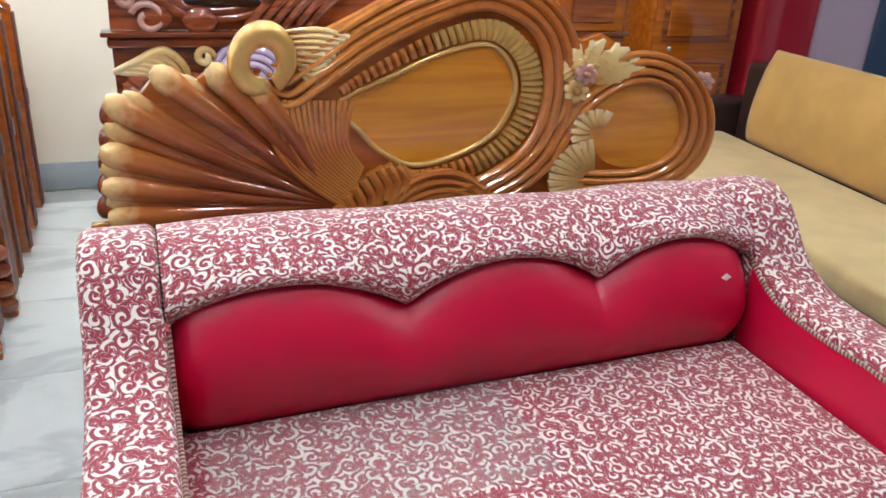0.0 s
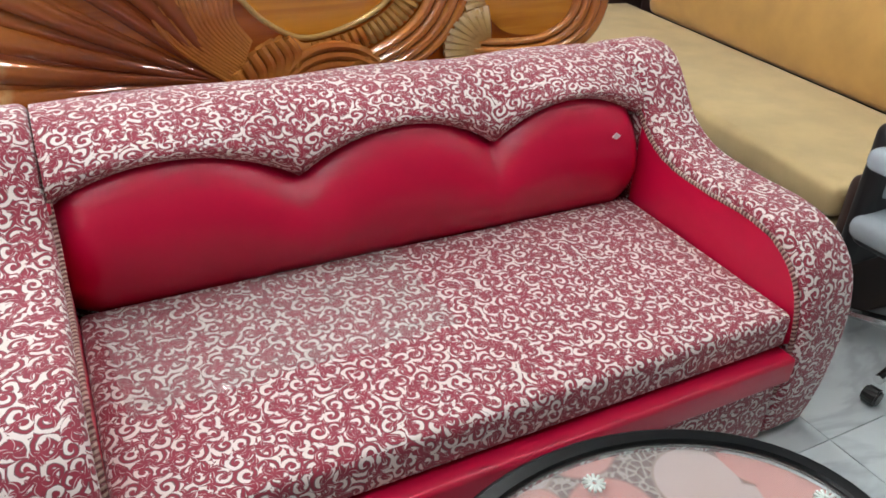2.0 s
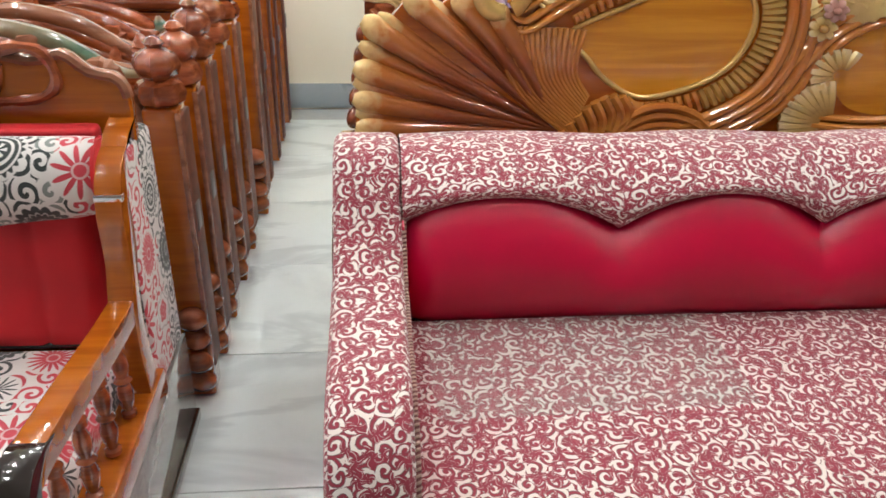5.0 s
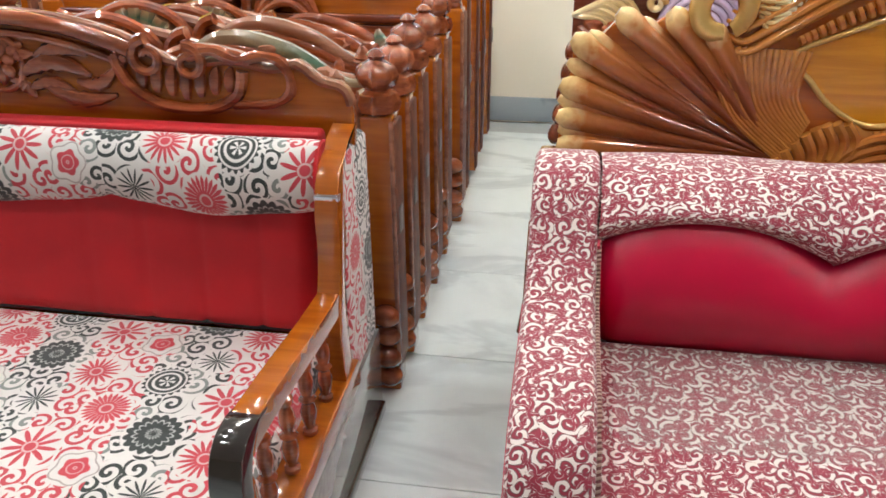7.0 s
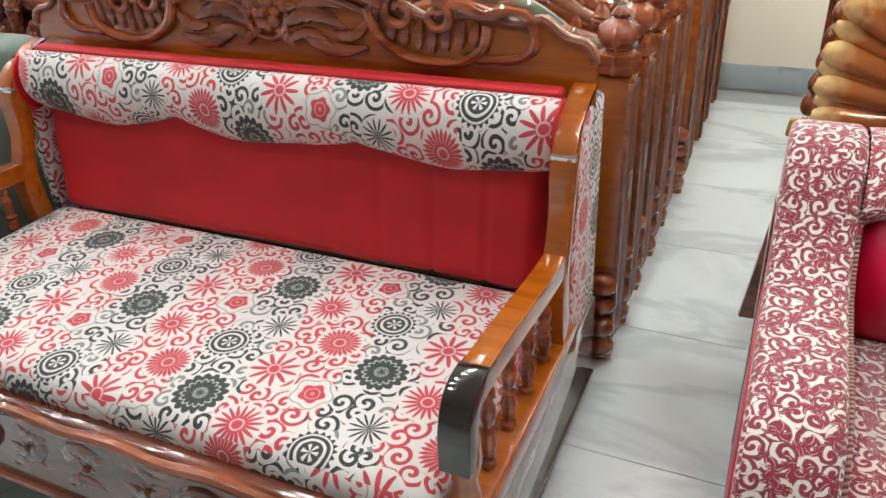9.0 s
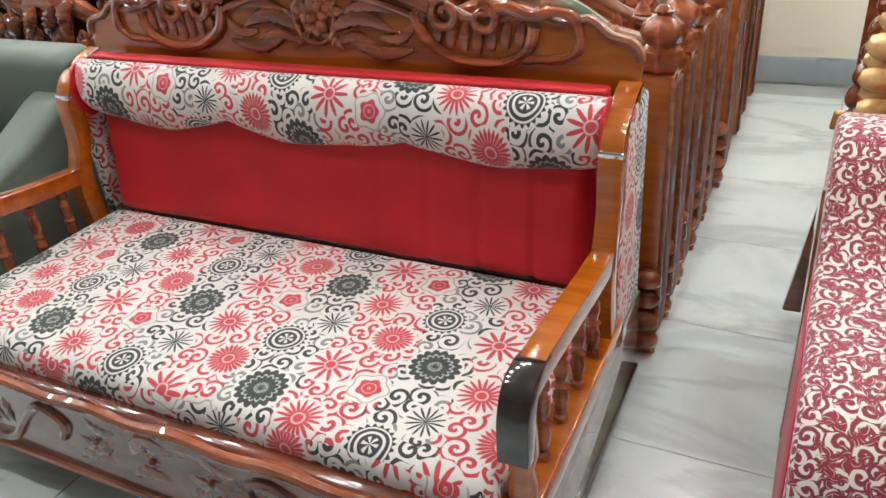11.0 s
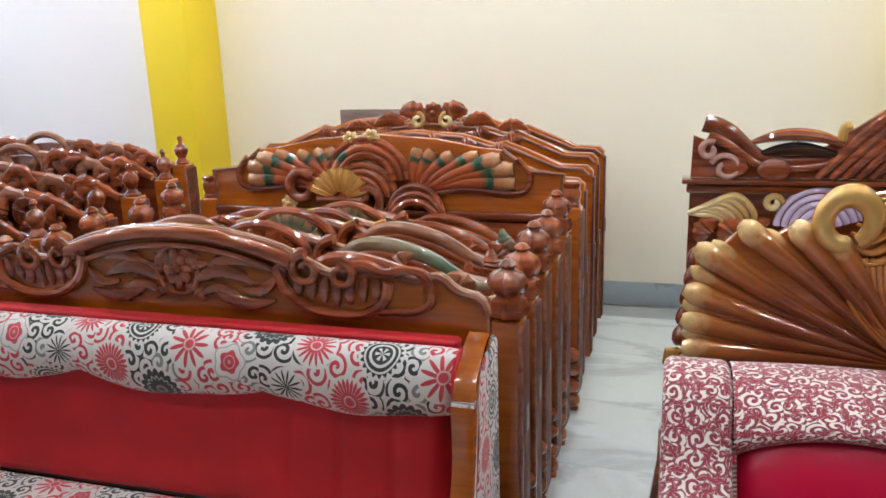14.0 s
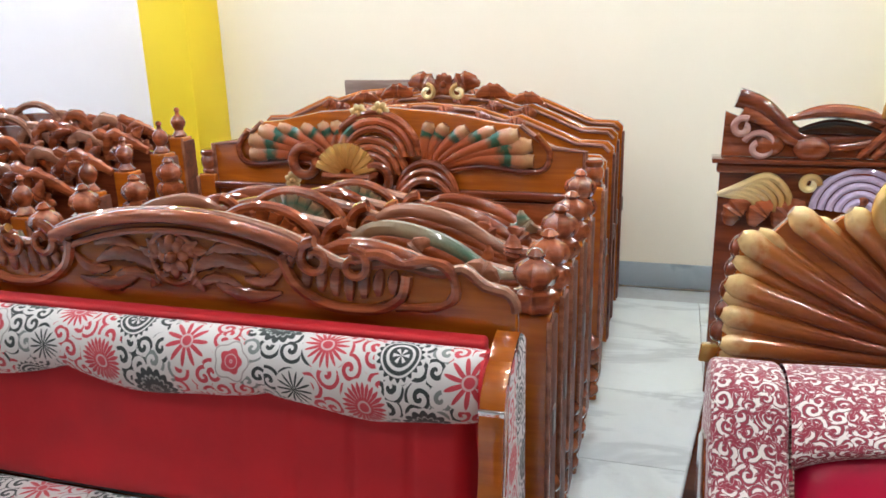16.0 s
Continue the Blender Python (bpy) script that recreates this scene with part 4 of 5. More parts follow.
def swan_headboard():
    s = thing("swan_headboard", 0.83, 0.60, 0, 0, "glossy carved bed headboard with gilded swan and fan", "headboard")
    out = [(-0.88, 0.02), (-0.90, 0.60), (-0.925, 0.74), (-0.935, 0.84), (-0.92, 0.89), (-0.94, 0.94), (-0.925, 1.0), (-0.94, 1.06), (-0.91, 1.10), (-0.84, 1.10), (-0.79, 1.155),
           (-0.73, 1.15), (-0.69, 1.115), (-0.63, 1.155), (-0.57, 1.16), (-0.53, 1.10), (-0.48, 1.06), (-0.42, 1.05), (-0.37, 1.08), (-0.33, 1.17), (-0.15, 1.19), (0.0, 1.26), (0.15, 1.36), (0.28, 1.41),
           (0.42, 1.36), (0.50, 1.22), (0.56, 1.20), (0.62, 1.22), (0.70, 1.17), (0.80, 1.14), (0.90, 1.08), (0.94, 0.96), (0.91, 0.80), (0.86, 0.70), (0.88, 0.50), (0.88, 0.02)]
    out = [(x * 0.955 - 0.01, 0.72 + (z - 0.72) * 0.93) if x < -0.55 and z > 0.7 else (x, z) for x, z in out]
    part("board", prism(out, 0.008, 0.050, 0.006), M_ORANGE, s, "red-brown varnished back board")
    focus = (-0.214, 0.705)
    tips = [(-0.463, 1.10), (-0.52, 1.125), (-0.601, 1.147), (-0.69, 1.12), (-0.773, 1.146), (-0.86, 1.085), (-0.915, 1.075), (-0.915, 1.0), (-0.925, 0.935), (-0.92, 0.885), (-0.915, 0.834), (-0.90, 0.785), (-0.895, 0.738), (-0.89, 0.695)]
    for i, (x, z) in enumerate(tips):
        big = i % 2 == 0
        mid = (focus[0] * 0.45 + x * 0.55, focus[1] * 0.45 + z * 0.55 + (0.02 if i < 5 else -0.006))
        p = line([focus, mid, (x, z)], 34, 0.0 if big else 0.010)
        part("fan_rib", sweep(p, 0.043 if big else 0.030, 12, 0.75, lambda f: (0.10 + 0.84 * f ** 0.8) * (1.0 if f < 0.92 else max(0.15, 1 - ((f - 0.92) / 0.08) ** 2) ** 0.5)), M_RIB, s)
    # fine ridges between the fan and the panel
    for i in range(-3, 13):
        f = i / 9
        a = (-0.39 + 0.17 * f, 1.045 - 0.01 * f)
        b = (-0.175 + 0.03 * f, 0.72 + 0.075 * f)
        m = ((a[0] + b[0]) / 2 - 0.045 + 0.01 * f, (a[1] + b[1]) / 2 - 0.02)
        part("ridge", sweep(line([a, m, b], 14, -0.004), 0.0095, 8, 1.0), M_STRAND, s)
    # ringed tube that closes the fan
    for i in range(8):
        f = i / 7
        c0 = (-0.205 + 0.185 * f, 0.665 + 0.115 * math.sin(f * 1.5))
        nx, nz = -0.35 - 0.3 * f, 0.8
        l = 0.055 + 0.012 * math.sin(f * 3)
        p = line([(c0[0] - nx * l * 0.3, c0[1] - nz * l), (c0[0] + 0.016, c0[1]), (c0[0] + nx * l * 0.3, c0[1] + nz * l)], 10, -0.006)
        part("tube_ring", sweep(p, 0.017, 8, 1.1), M_STRAND, s)
    # teardrop panel with its gilded rope, ribbed band and strands
    tear = [(-0.205, 1.02), (-0.042, 1.096), (0.13, 1.166), (0.262, 1.187), (0.330, 1.120), (0.337, 1.024), (0.277, 0.916), (0.165, 0.847), (0.027, 0.818), (-0.076, 0.869), (-0.145, 0.942)]
    loop = line(tear, 66, 0.0, True)
    part("teardrop_panel", prism([(p.x, p.z) for p in loop], 0.002, 0.020, 0.0), M_TEAK, s, "golden teak veneer panel")
    part("rope_border", sweep(loop, 0.0095, 10, 1.0, closed=True), M_GOLD, s, "gilded rope border")
    n = 62
    cx, cz = 0.08, 1.0
    band = line([(-0.19, 1.062), (-0.05, 1.135), (0.12, 1.206), (0.275, 1.230), (0.372, 1.150), (0.385, 1.020), (0.318, 0.888), (0.19, 0.806), (0.03, 0.772), (-0.03, 0.80)], n)
    for i, p in enumerate(band):
        t = (band[min(i + 1, n)] - band[max(i - 1, 0)]).normalized()
        q = Vector((-t.z, 0, t.x))
        w = 0.010 + 0.021 * min(1.0, i / 22)
        gold = 12 < i < 48
        part("bead", sweep([p - q * w, p - q * w * 0.3 + Vector((0, -0.006, 0)), p + q * w * 0.3 + Vector((0, -0.006, 0)), p + q * w], 0.0112, 6, 0.9), M_GOLD if gold else M_STRAND, s)
    neck = line([(-0.446, 1.060), (-0.351, 1.026), (-0.245, 1.085), (-0.09, 1.18), (0.096, 1.262), (0.268, 1.300), (0.415, 1.215), (0.440, 1.040), (0.375, 0.865), (0.225, 0.755), (0.062, 0.705), (-0.08, 0.690)], 70, -0.004)
    for k, (d, r) in enumerate(((0.0, 0.017), (0.031, 0.018), (0.064, 0.017), (0.094, 0.014))):
        p = offset_line(neck, d)
        part("neck_strand", sweep(p, r, 10, 1.1, lambda f, k=k: min(1.0, 0.35 + f * 6) * (1.0 if f < 0.9 else 1 - (f - 0.9) * 4)), M_STRAND, s)
    for k in range(3):
        p = line([(-0.30 + 0.03 * k, 1.20 + 0.012 * k), (-0.16 + 0.03 * k, 1.255 + 0.014 * k), (0.0 + 0.02 * k, 1.33 + 0.012 * k), (0.16, 1.395)], 22, 0.004)
        part("wing_strand", sweep(p, 0.017, 8, 1.0, lambda f: 0.4 + 0.7 * math.sin(math.pi * (0.2 + 0.7 * f))), M_STRAND, s)
    # swan's head: a gilded ring, with feathers behind it
    ring = curl(-0.437, 1.155, 0.076, 0.072, -60, 0.94, 44, -0.012)
    part("swan_head", sweep(ring, 0.036, 12, 0.8, lambda f: 0.55 + 0.5 * math.sin(math.pi * (0.12 + 0.75 * f))), M_GOLD, s, "gilded ring-shaped swan head")
    for i in range(9):
        f = i / 8
        a = (-0.375 + 0.055 * f, 1.232 - 0.115 * f)
        b = (-0.165 - 0.10 * f, 1.212 - 0.105 * f ** 1.2)
        m = ((a[0] + b[0]) / 2 + 0.004, (a[1] + b[1]) / 2 + 0.014 - 0.034 * f)
        part("feather", sweep(line([a, m, b], 14, -0.008), 0.0105, 8, 1.1, lambda f: 0.55 + 0.6 * f), M_CREAMGOLD, s)
    # smaller loop with a second panel
    oval = line([(0.56, 0.932), (0.629, 1.024), (0.732, 1.072), (0.818, 1.034), (0.855, 0.929), (0.822, 0.834), (0.732, 0.776), (0.612, 0.80)], 50, 0.0, True)
    part("oval_panel", prism([(p.x, p.z) for p in oval], 0.002, 0.020, 0.0), M_TEAK, s, "small golden teak panel")
    outer = line([(0.43, 0.83), (0.535, 0.985), (0.635, 1.068), (0.755, 1.098), (0.852, 1.045), (0.884, 0.928), (0.846, 0.812), (0.745, 0.744), (0.62, 0.735), (0.52, 0.745)], 50, -0.004)
    for d, r in ((-0.022, 0.013), (0.006, 0.015), (0.036, 0.015), (0.062, 0.012)):
        part("loop_strand", sweep(offset_line(outer, d), r, 10, 1.1), M_STRAND, s)
    for cx, cz, r, a0, a1, k in ((0.575, 0.74, 0.145, 205, 95, 11), (0.585, 0.90, 0.085, 215, 60, 8)):
        for j in range(k):
            a = a0 + (a1 - a0) * j / (k - 1)
            part("shell_rib", shell(bmesh.new(), cx, cz, r, a, a + 1, 1, -0.012, 0.013), M_CREAMGOLD, s)
    c = bmesh.new()
    for i in range(9):
        a = radians(20 + 16 * i)
        leafy(c, (0.555 + 0.03 * math.cos(a), 1.06 + 0.02 * math.sin(a)), (0.60 + 0.145 * math.cos(a), 1.075 + 0.13 * math.sin(a)), 0.021, 0.12 * (-1) ** i, -0.01)
    boss(c, 0.52, 1.045, 0.04, -0.018)
    part("gilded_leaves", c, M_CREAMGOLD, s, "cream-gold carved leaf cluster")
    part("rosette", boss(bmesh.new(), 0.545, 1.10, 0.035, -0.03), M_PINK, s, "pinkish carved flower")
    part("knob", boss(bmesh.new(), 0.925, 1.07, 0.035, 0.0), M_PINK, s)
    arc = curl(0.10, 0.62, 0.17, 0.17, 20, 0.40, 24, -0.008)
    for k in range(3):
        part("lower_arc", sweep([p + Vector((0, 0, -0.03 * k)) for p in arc], 0.016, 8, 1.0), M_STRAND, s)
    for x in (-0.86, 0.86):
        part("leg", box(x - 0.04, x + 0.04, 0.0, 0.062, 0.0, 0.62, 0.008), M_BROWN, s)
    for k in range(5):
        c = bmesh.new()
        bmesh.ops.create_uvsphere(c, u_segments=14, v_segments=10, radius=0.038, matrix=Matrix.Translation((-0.898, 0.070, 1.02 - 0.068 * k)) @ Matrix.Diagonal((0.85, 1.0, 0.98, 1)))
        part("edge_lobe", c, M_BROWN, s, "dark brown carved lobe along the edge")
    part("edge_clasp", box(-0.945, -0.89, 0.05, 0.09, 0.645, 0.70, 0.008), M_GOLD, s, "gilded carved band")
    # the carving was drawn on a square grid; draw it together to the board's own proportions
    for o in s.children:
        for q in o.data.vertices:
            x, z = q.co.x, q.co.z
            q.co.x = -0.0786 + 1.184 * x + 0.1464 * x * x + 0.0259 * x ** 3 - 0.0444 * z - 0.1887 * x * z
            q.co.z = 0.0598 - 0.0239 * x - 0.0325 * x * x + 0.9554 * z + 0.0265 * x * z + 0.0104 * x * x * z
    return s


def cabinet_board():
    """The carved board behind, with a cornice and a crest of dark scrolls."""
    s = thing("corniced_headboard", 1.04, 1.75, 0, 0, "dark brown carved headboard with cornice and cream leaves", "headboard")
    W = 1.13
    part("board", box(-W, W, 0.0, 0.05, 0.02, 1.07, 0.006), M_BROWN, s)
    part("cornice", box(-W - 0.035, W + 0.03, -0.05, 0.07, 1.058, 1.078, 0.006), M_BROWN, s)
    part("moulding", box(-W - 0.015, W + 0.015, -0.03, 0.06, 1.015, 1.057, 0.012, 3), M_CARVE, s)
    part("crest_board", prism([(-W, 1.079), (-W + 0.005, 1.26), (-W + 0.16, 1.20), (-W + 0.45, 1.16), (-0.4, 1.36), (0.0, 1.50), (0.4, 1.36), (0.70, 1.2), (0.775, 1.2), (0.775, 1.079)], 0.012, 0.045, 0.006), M_CARVE, s)
    for k, (z0, z1) in enumerate(((1.315, 1.16), (1.265, 1.13))):
        p = line([(-W + 0.045 + 0.02 * k, z0), (-W + 0.14, z0 - 0.035), (-W + 0.30, z1), (-W + 0.52, z1 + 0.01), (-W + 0.68, z1 + 0.09)], 30, -0.005 * k)
        part("crest_scroll", sweep(p, 0.034 - 0.008 * k, 10, 0.9, lambda f: 1.15 - 0.75 * f), M_BROWN if k == 0 else M_CARVE, s)
    p = line([(-W + 0.22, 1.225), (-W + 0.36, 1.262), (-W + 0.52, 1.25), (-W + 0.62, 1.20)], 20, 0.0)
    part("crest_scroll", sweep(p, 0.022, 8, 0.9, lambda f: 0.3 + math.sin(math.pi * f)), M_CARVE, s)
    p = line([(-W + 0.24, 1.175), (-W + 0.40, 1.205), (-W + 0.60, 1.175)], 20, -0.012)
    part("crest_scroll", sweep(p, 0.026, 8, 0.8, lambda f: 0.2 + math.sin(math.pi * f)), M_BLACKWOOD, s)
    c = bmesh.new()
    for x, z, r in ((0.13, 1.13, 0.055), (0.29, 1.12, 0.06)):
        bmesh.ops.create_uvsphere(c, u_segments=18, v_segments=12, radius=r, matrix=Matrix.Translation((-W + x + 0.04, -0.012, z)) @ Matrix.Diagonal((1.15, 0.6, 0.85, 1)))
    part("crest_ball", c, M_CARVE, s)
    part("crest_curl", sweep(curl(-W + 0.14, 1.125, 0.062, 0.02, 160, -1.1, y=-0.03), 0.013, 8), M_PINK, s)
    part("crest_curl", sweep(curl(-W + 0.07, 1.20, 0.04, 0.012, 60, 1.0, y=-0.03), 0.014, 8), M_PINK, s)
    part("leaf_tip", sweep(line([(-W + 0.58, 1.24), (-W + 0.585, 1.29), (-W + 0.61, 1.30)], 12, -0.01), 0.02, 8), M_GOLD, s)
    for k in range(6):
        p = line([(-W + 0.50 + 0.05 * k, 1.085), (-W + 0.60 + 0.05 * k, 1.20), (-W + 0.78 + 0.055 * k, 1.36), (-W + 0.98 + 0.05 * k, 1.46)], 24, -0.008)
        part("sweep_strand", sweep(p, 0.024, 8, 1.0, lambda f: 0.6 + 0.5 * math.sin(math.pi * f)), M_CARVE, s)
    # cream acanthus and the lilac disc below the cornice
    for k in range(6):
        p = line([(-W + 0.255 - 0.018 * k, 0.865), (-W + 0.262 - 0.030 * k, 0.935 - 0.004 * k), (-W + 0.185 - 0.028 * k, 1.008 - 0.017 * k), (-W + 0.075 - 0.016 * k, 0.965 - 0.008 * k), (-W - 0.005 + 0.004 * k, 0.930 - 0.004 * k)][:5 if k < 3 else 4], 26, -0.03 + 0.003 * k)
        part("cream_leaf", sweep(p, 0.0155, 8, 1.0, lambda f: 0.45 + 0.65 * math.sin(math.pi * (0.1 + 0.85 * f))), M_CREAMGOLD, s, "cream painted acanthus leaf")
    part("cream_curl", sweep(curl(-W + 0.335, 0.98, 0.035, 0.01, 0, 1.2, y=-0.03), 0.015, 8), M_CREAMGOLD, s)
    for k in range(5):
        r = 0.165 - 0.03 * k
        part("lilac_arc", sweep(curl(-W + 0.52, 0.875, r, r, 15, 0.45, 24, -0.02 - 0.005 * k), 0.0145, 8, 1.0), M_PURPLE, s, "lilac painted ring")
    for k in range(3):
        leafy_b = leafy(bmesh.new(), (-W + 0.05 + 0.09 * k, 0.80), (-W + 0.13 + 0.1 * k, 0.90), 0.035, 0.2, -0.02)
        part("brown_leaf", leafy_b, M_CARVE, s)
    part("side_door", box(0.78, W, -0.012, 0.045, 1.40, 1.80, 0.006), M_ORANGE, s)
    part("door_frame", box(0.78, W, -0.030, 0.045, 1.08, 1.398, 0.006), M_ORANGE, s)
    part("door_panel", box(0.84, W - 0.06, -0.044, -0.0305, 1.12, 1.36, 0.008), M_CARVE, s)
    for x in (-0.6, 0.1, 0.55, 0.95):
        part("carved_flower", boss(bmesh.new(), x, 0.92, 0.07, -0.02), M_CREAMGOLD if x > 0 else M_CARVE, s)
    return s


KNOB = [(0.040, 0), (0.054, 0.010), (0.060, 0.034), (0.052, 0.058), (0.034, 0.068), (0.046, 0.078), (0.056, 0.102), (0.049, 0.126), (0.030, 0.140), (0.018, 0.146), (0.025, 0.156), (0.014, 0.170), (0.004, 0.174)]
CAP = [(0.036, 0), (0.040, 0.010), (0.034, 0.022), (0.040, 0.040), (0.042, 0.065), (0.034, 0.082), (0.040, 0.090), (0.040, 0.104), (0.030, 0.112)]
URN = [(0.034, 0), (0.040, 0.008), (0.030, 0.020), (0.022, 0.034), (0.034, 0.055), (0.040, 0.078), (0.030, 0.102), (0.012, 0.116), (0.010, 0.130), (0.016, 0.140), (0.012, 0.152), (0.004, 0.156)]


def posts(s, W, z, profile, lobes=0):
    for sg in (-1, 1):
        X = sg * (W - 0.045)
        part("post", box(X - 0.045, X + 0.045, -0.03, 0.06, 0.0, z, 0.010, 3), M_ORANGE, s)
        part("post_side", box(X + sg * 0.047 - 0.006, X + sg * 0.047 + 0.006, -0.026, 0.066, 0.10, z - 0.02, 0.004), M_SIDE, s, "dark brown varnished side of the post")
        # pale strip paints in the highlight line on the post's front edge
        part("post_edge", box(X + sg * 0.045 - 0.007, X + sg * 0.045 + 0.007, -0.040, -0.027, 0.10, z - 0.01, 0.004), M_EDGE, s, "pale strip for the highlight along the post edge")
        part("finial", turned(profile, 20, None, X, 0.012, lobes, 0.10 if lobes else 0.0, z), M_CARVE, s, "turned and carved finial")
        part("bed_hook", box(X + sg * 0.053 - 0.004, X + sg * 0.053 + 0.004, -0.012, 0.030, 0.55, 0.63, 0.002), M_STEEL, s, "small metal bed hook")
        f = bmesh.new()
        for k in range(4):
            bmesh.ops.create_uvsphere(f, u_segments=10, v_segments=7, radius=0.04, matrix=Matrix.Translation((X + sg * 0.01, -0.03 - 0.012 * (k % 2), 0.06 + 0.075 * k)) @ Matrix.Diagonal((1.15, 0.9, 0.95, 1)))
        part("carved_foot", f, M_CARVE, s)


def curled_board(x, y, seed, z=0.90, W=0.94, name="carved_headboard", rz=0.0, drop=0.0):
    """A headboard with a waved top rail, shells, scrolls and leaves along its crest, and posts with flower finials."""
    rnd = random.Random(seed)
    post_z, z = z, z - drop
    s = thing(name, x, y, 0, rz, "glossy red-brown carved wooden bed headboard", "headboard", "stacked headboards")
    top = spline([(W - 0.09, z - 0.06, 0), (W - 0.13, z + 0.02, 0), (W - 0.24, z + 0.05, 0), (0.52, z + 0.12, 0), (0.38, z + 0.10, 0), (0.18, z + 0.15, 0), (0.0, z + 0.18, 0)], 28)
    out = [(W - 0.09, 0.15)] + mirror_pts([(p.x, p.y) for p in top]) + [(-W + 0.09, 0.15)]
    part("board", prism(out, 0.0, 0.035, 0.006), M_ORANGE, s)
    rail = [Vector((p.x, 0.004, p.y)) for p in top]
    rail = rail + [Vector((-p.x, p.y, p.z)) for p in reversed(rail[:-1])]
    part("top_rail", sweep(rail, 0.018, 8, 1.3), M_EDGE, s, "pale brown waved top rail")
    posts(s, W, post_z - 0.005, KNOB, 8)
    colours = [M_CARVE, M_GREENISH, M_EDGE, M_CARVE]
    for sg in (-1, 1):
        for k in range(3):
            d = 0.03 * k
            p = line([(sg * (0.20 + d), z + 0.03 - d), (sg * (0.36 + d * 0.5), z + 0.145 - d), (sg * (0.56 - d * 0.2), z + 0.12 - d), (sg * 0.72, z + 0.035 - d * 0.6), (sg * 0.80, z + 0.03 - d * 0.6)], 28, -0.018 - 0.006 * k)
            part("carved_plume", sweep(p, 0.025 - 0.003 * k, 9, 0.9, lambda f: 0.35 + 0.8 * math.sin(math.pi * (0.1 + 0.8 * f))), colours[(k + seed) % 4] if k != 1 else M_CARVE, s)
        c = sweep(curl(sg * 0.27, z + 0.09, 0.075, 0.015, 90, sg * 1.3, y=-0.03), 0.019, 8, 1.0, lambda f: 1.1 - 0.5 * f)
        part("carved_scroll", c, M_CARVE, s)
        c = bmesh.new()
        for k in range(4):
            a = radians(rnd.uniform(20, 160))
            bx, bz = sg * (0.35 + 0.13 * k), z + rnd.uniform(-0.02, 0.06)
            leafy(c, (bx, bz), (bx + 0.12 * math.cos(a) * sg, bz + 0.09 * math.sin(a)), 0.024, rnd.uniform(-0.3, 0.3), -0.035)
        part("carved_leaves", c, colours[(seed + 1) % 4], s)
        part("carved_flower", boss(bmesh.new(), sg * rnd.uniform(0.42, 0.58), z + 0.02, 0.055, -0.035), M_CARVE, s)
    for k in range(9):
        a = radians(15 + 150 * k / 8)
        part("shell_rib", shell(bmesh.new(), 0.0, z + 0.045, 0.15, math.degrees(a), math.degrees(a), 1, -0.03, 0.025), M_GREENISH if seed % 2 == 0 else M_CARVE, s)
    arc = [Vector((0.19 * math.cos(a), -0.02, z + 0.05 + 0.15 * math.sin(a))) for a in [math.pi * k / 24 for k in range(25)]]
    part("shell_arch", sweep(arc, 0.019, 9, 1.0), M_CARVE, s)
    return s


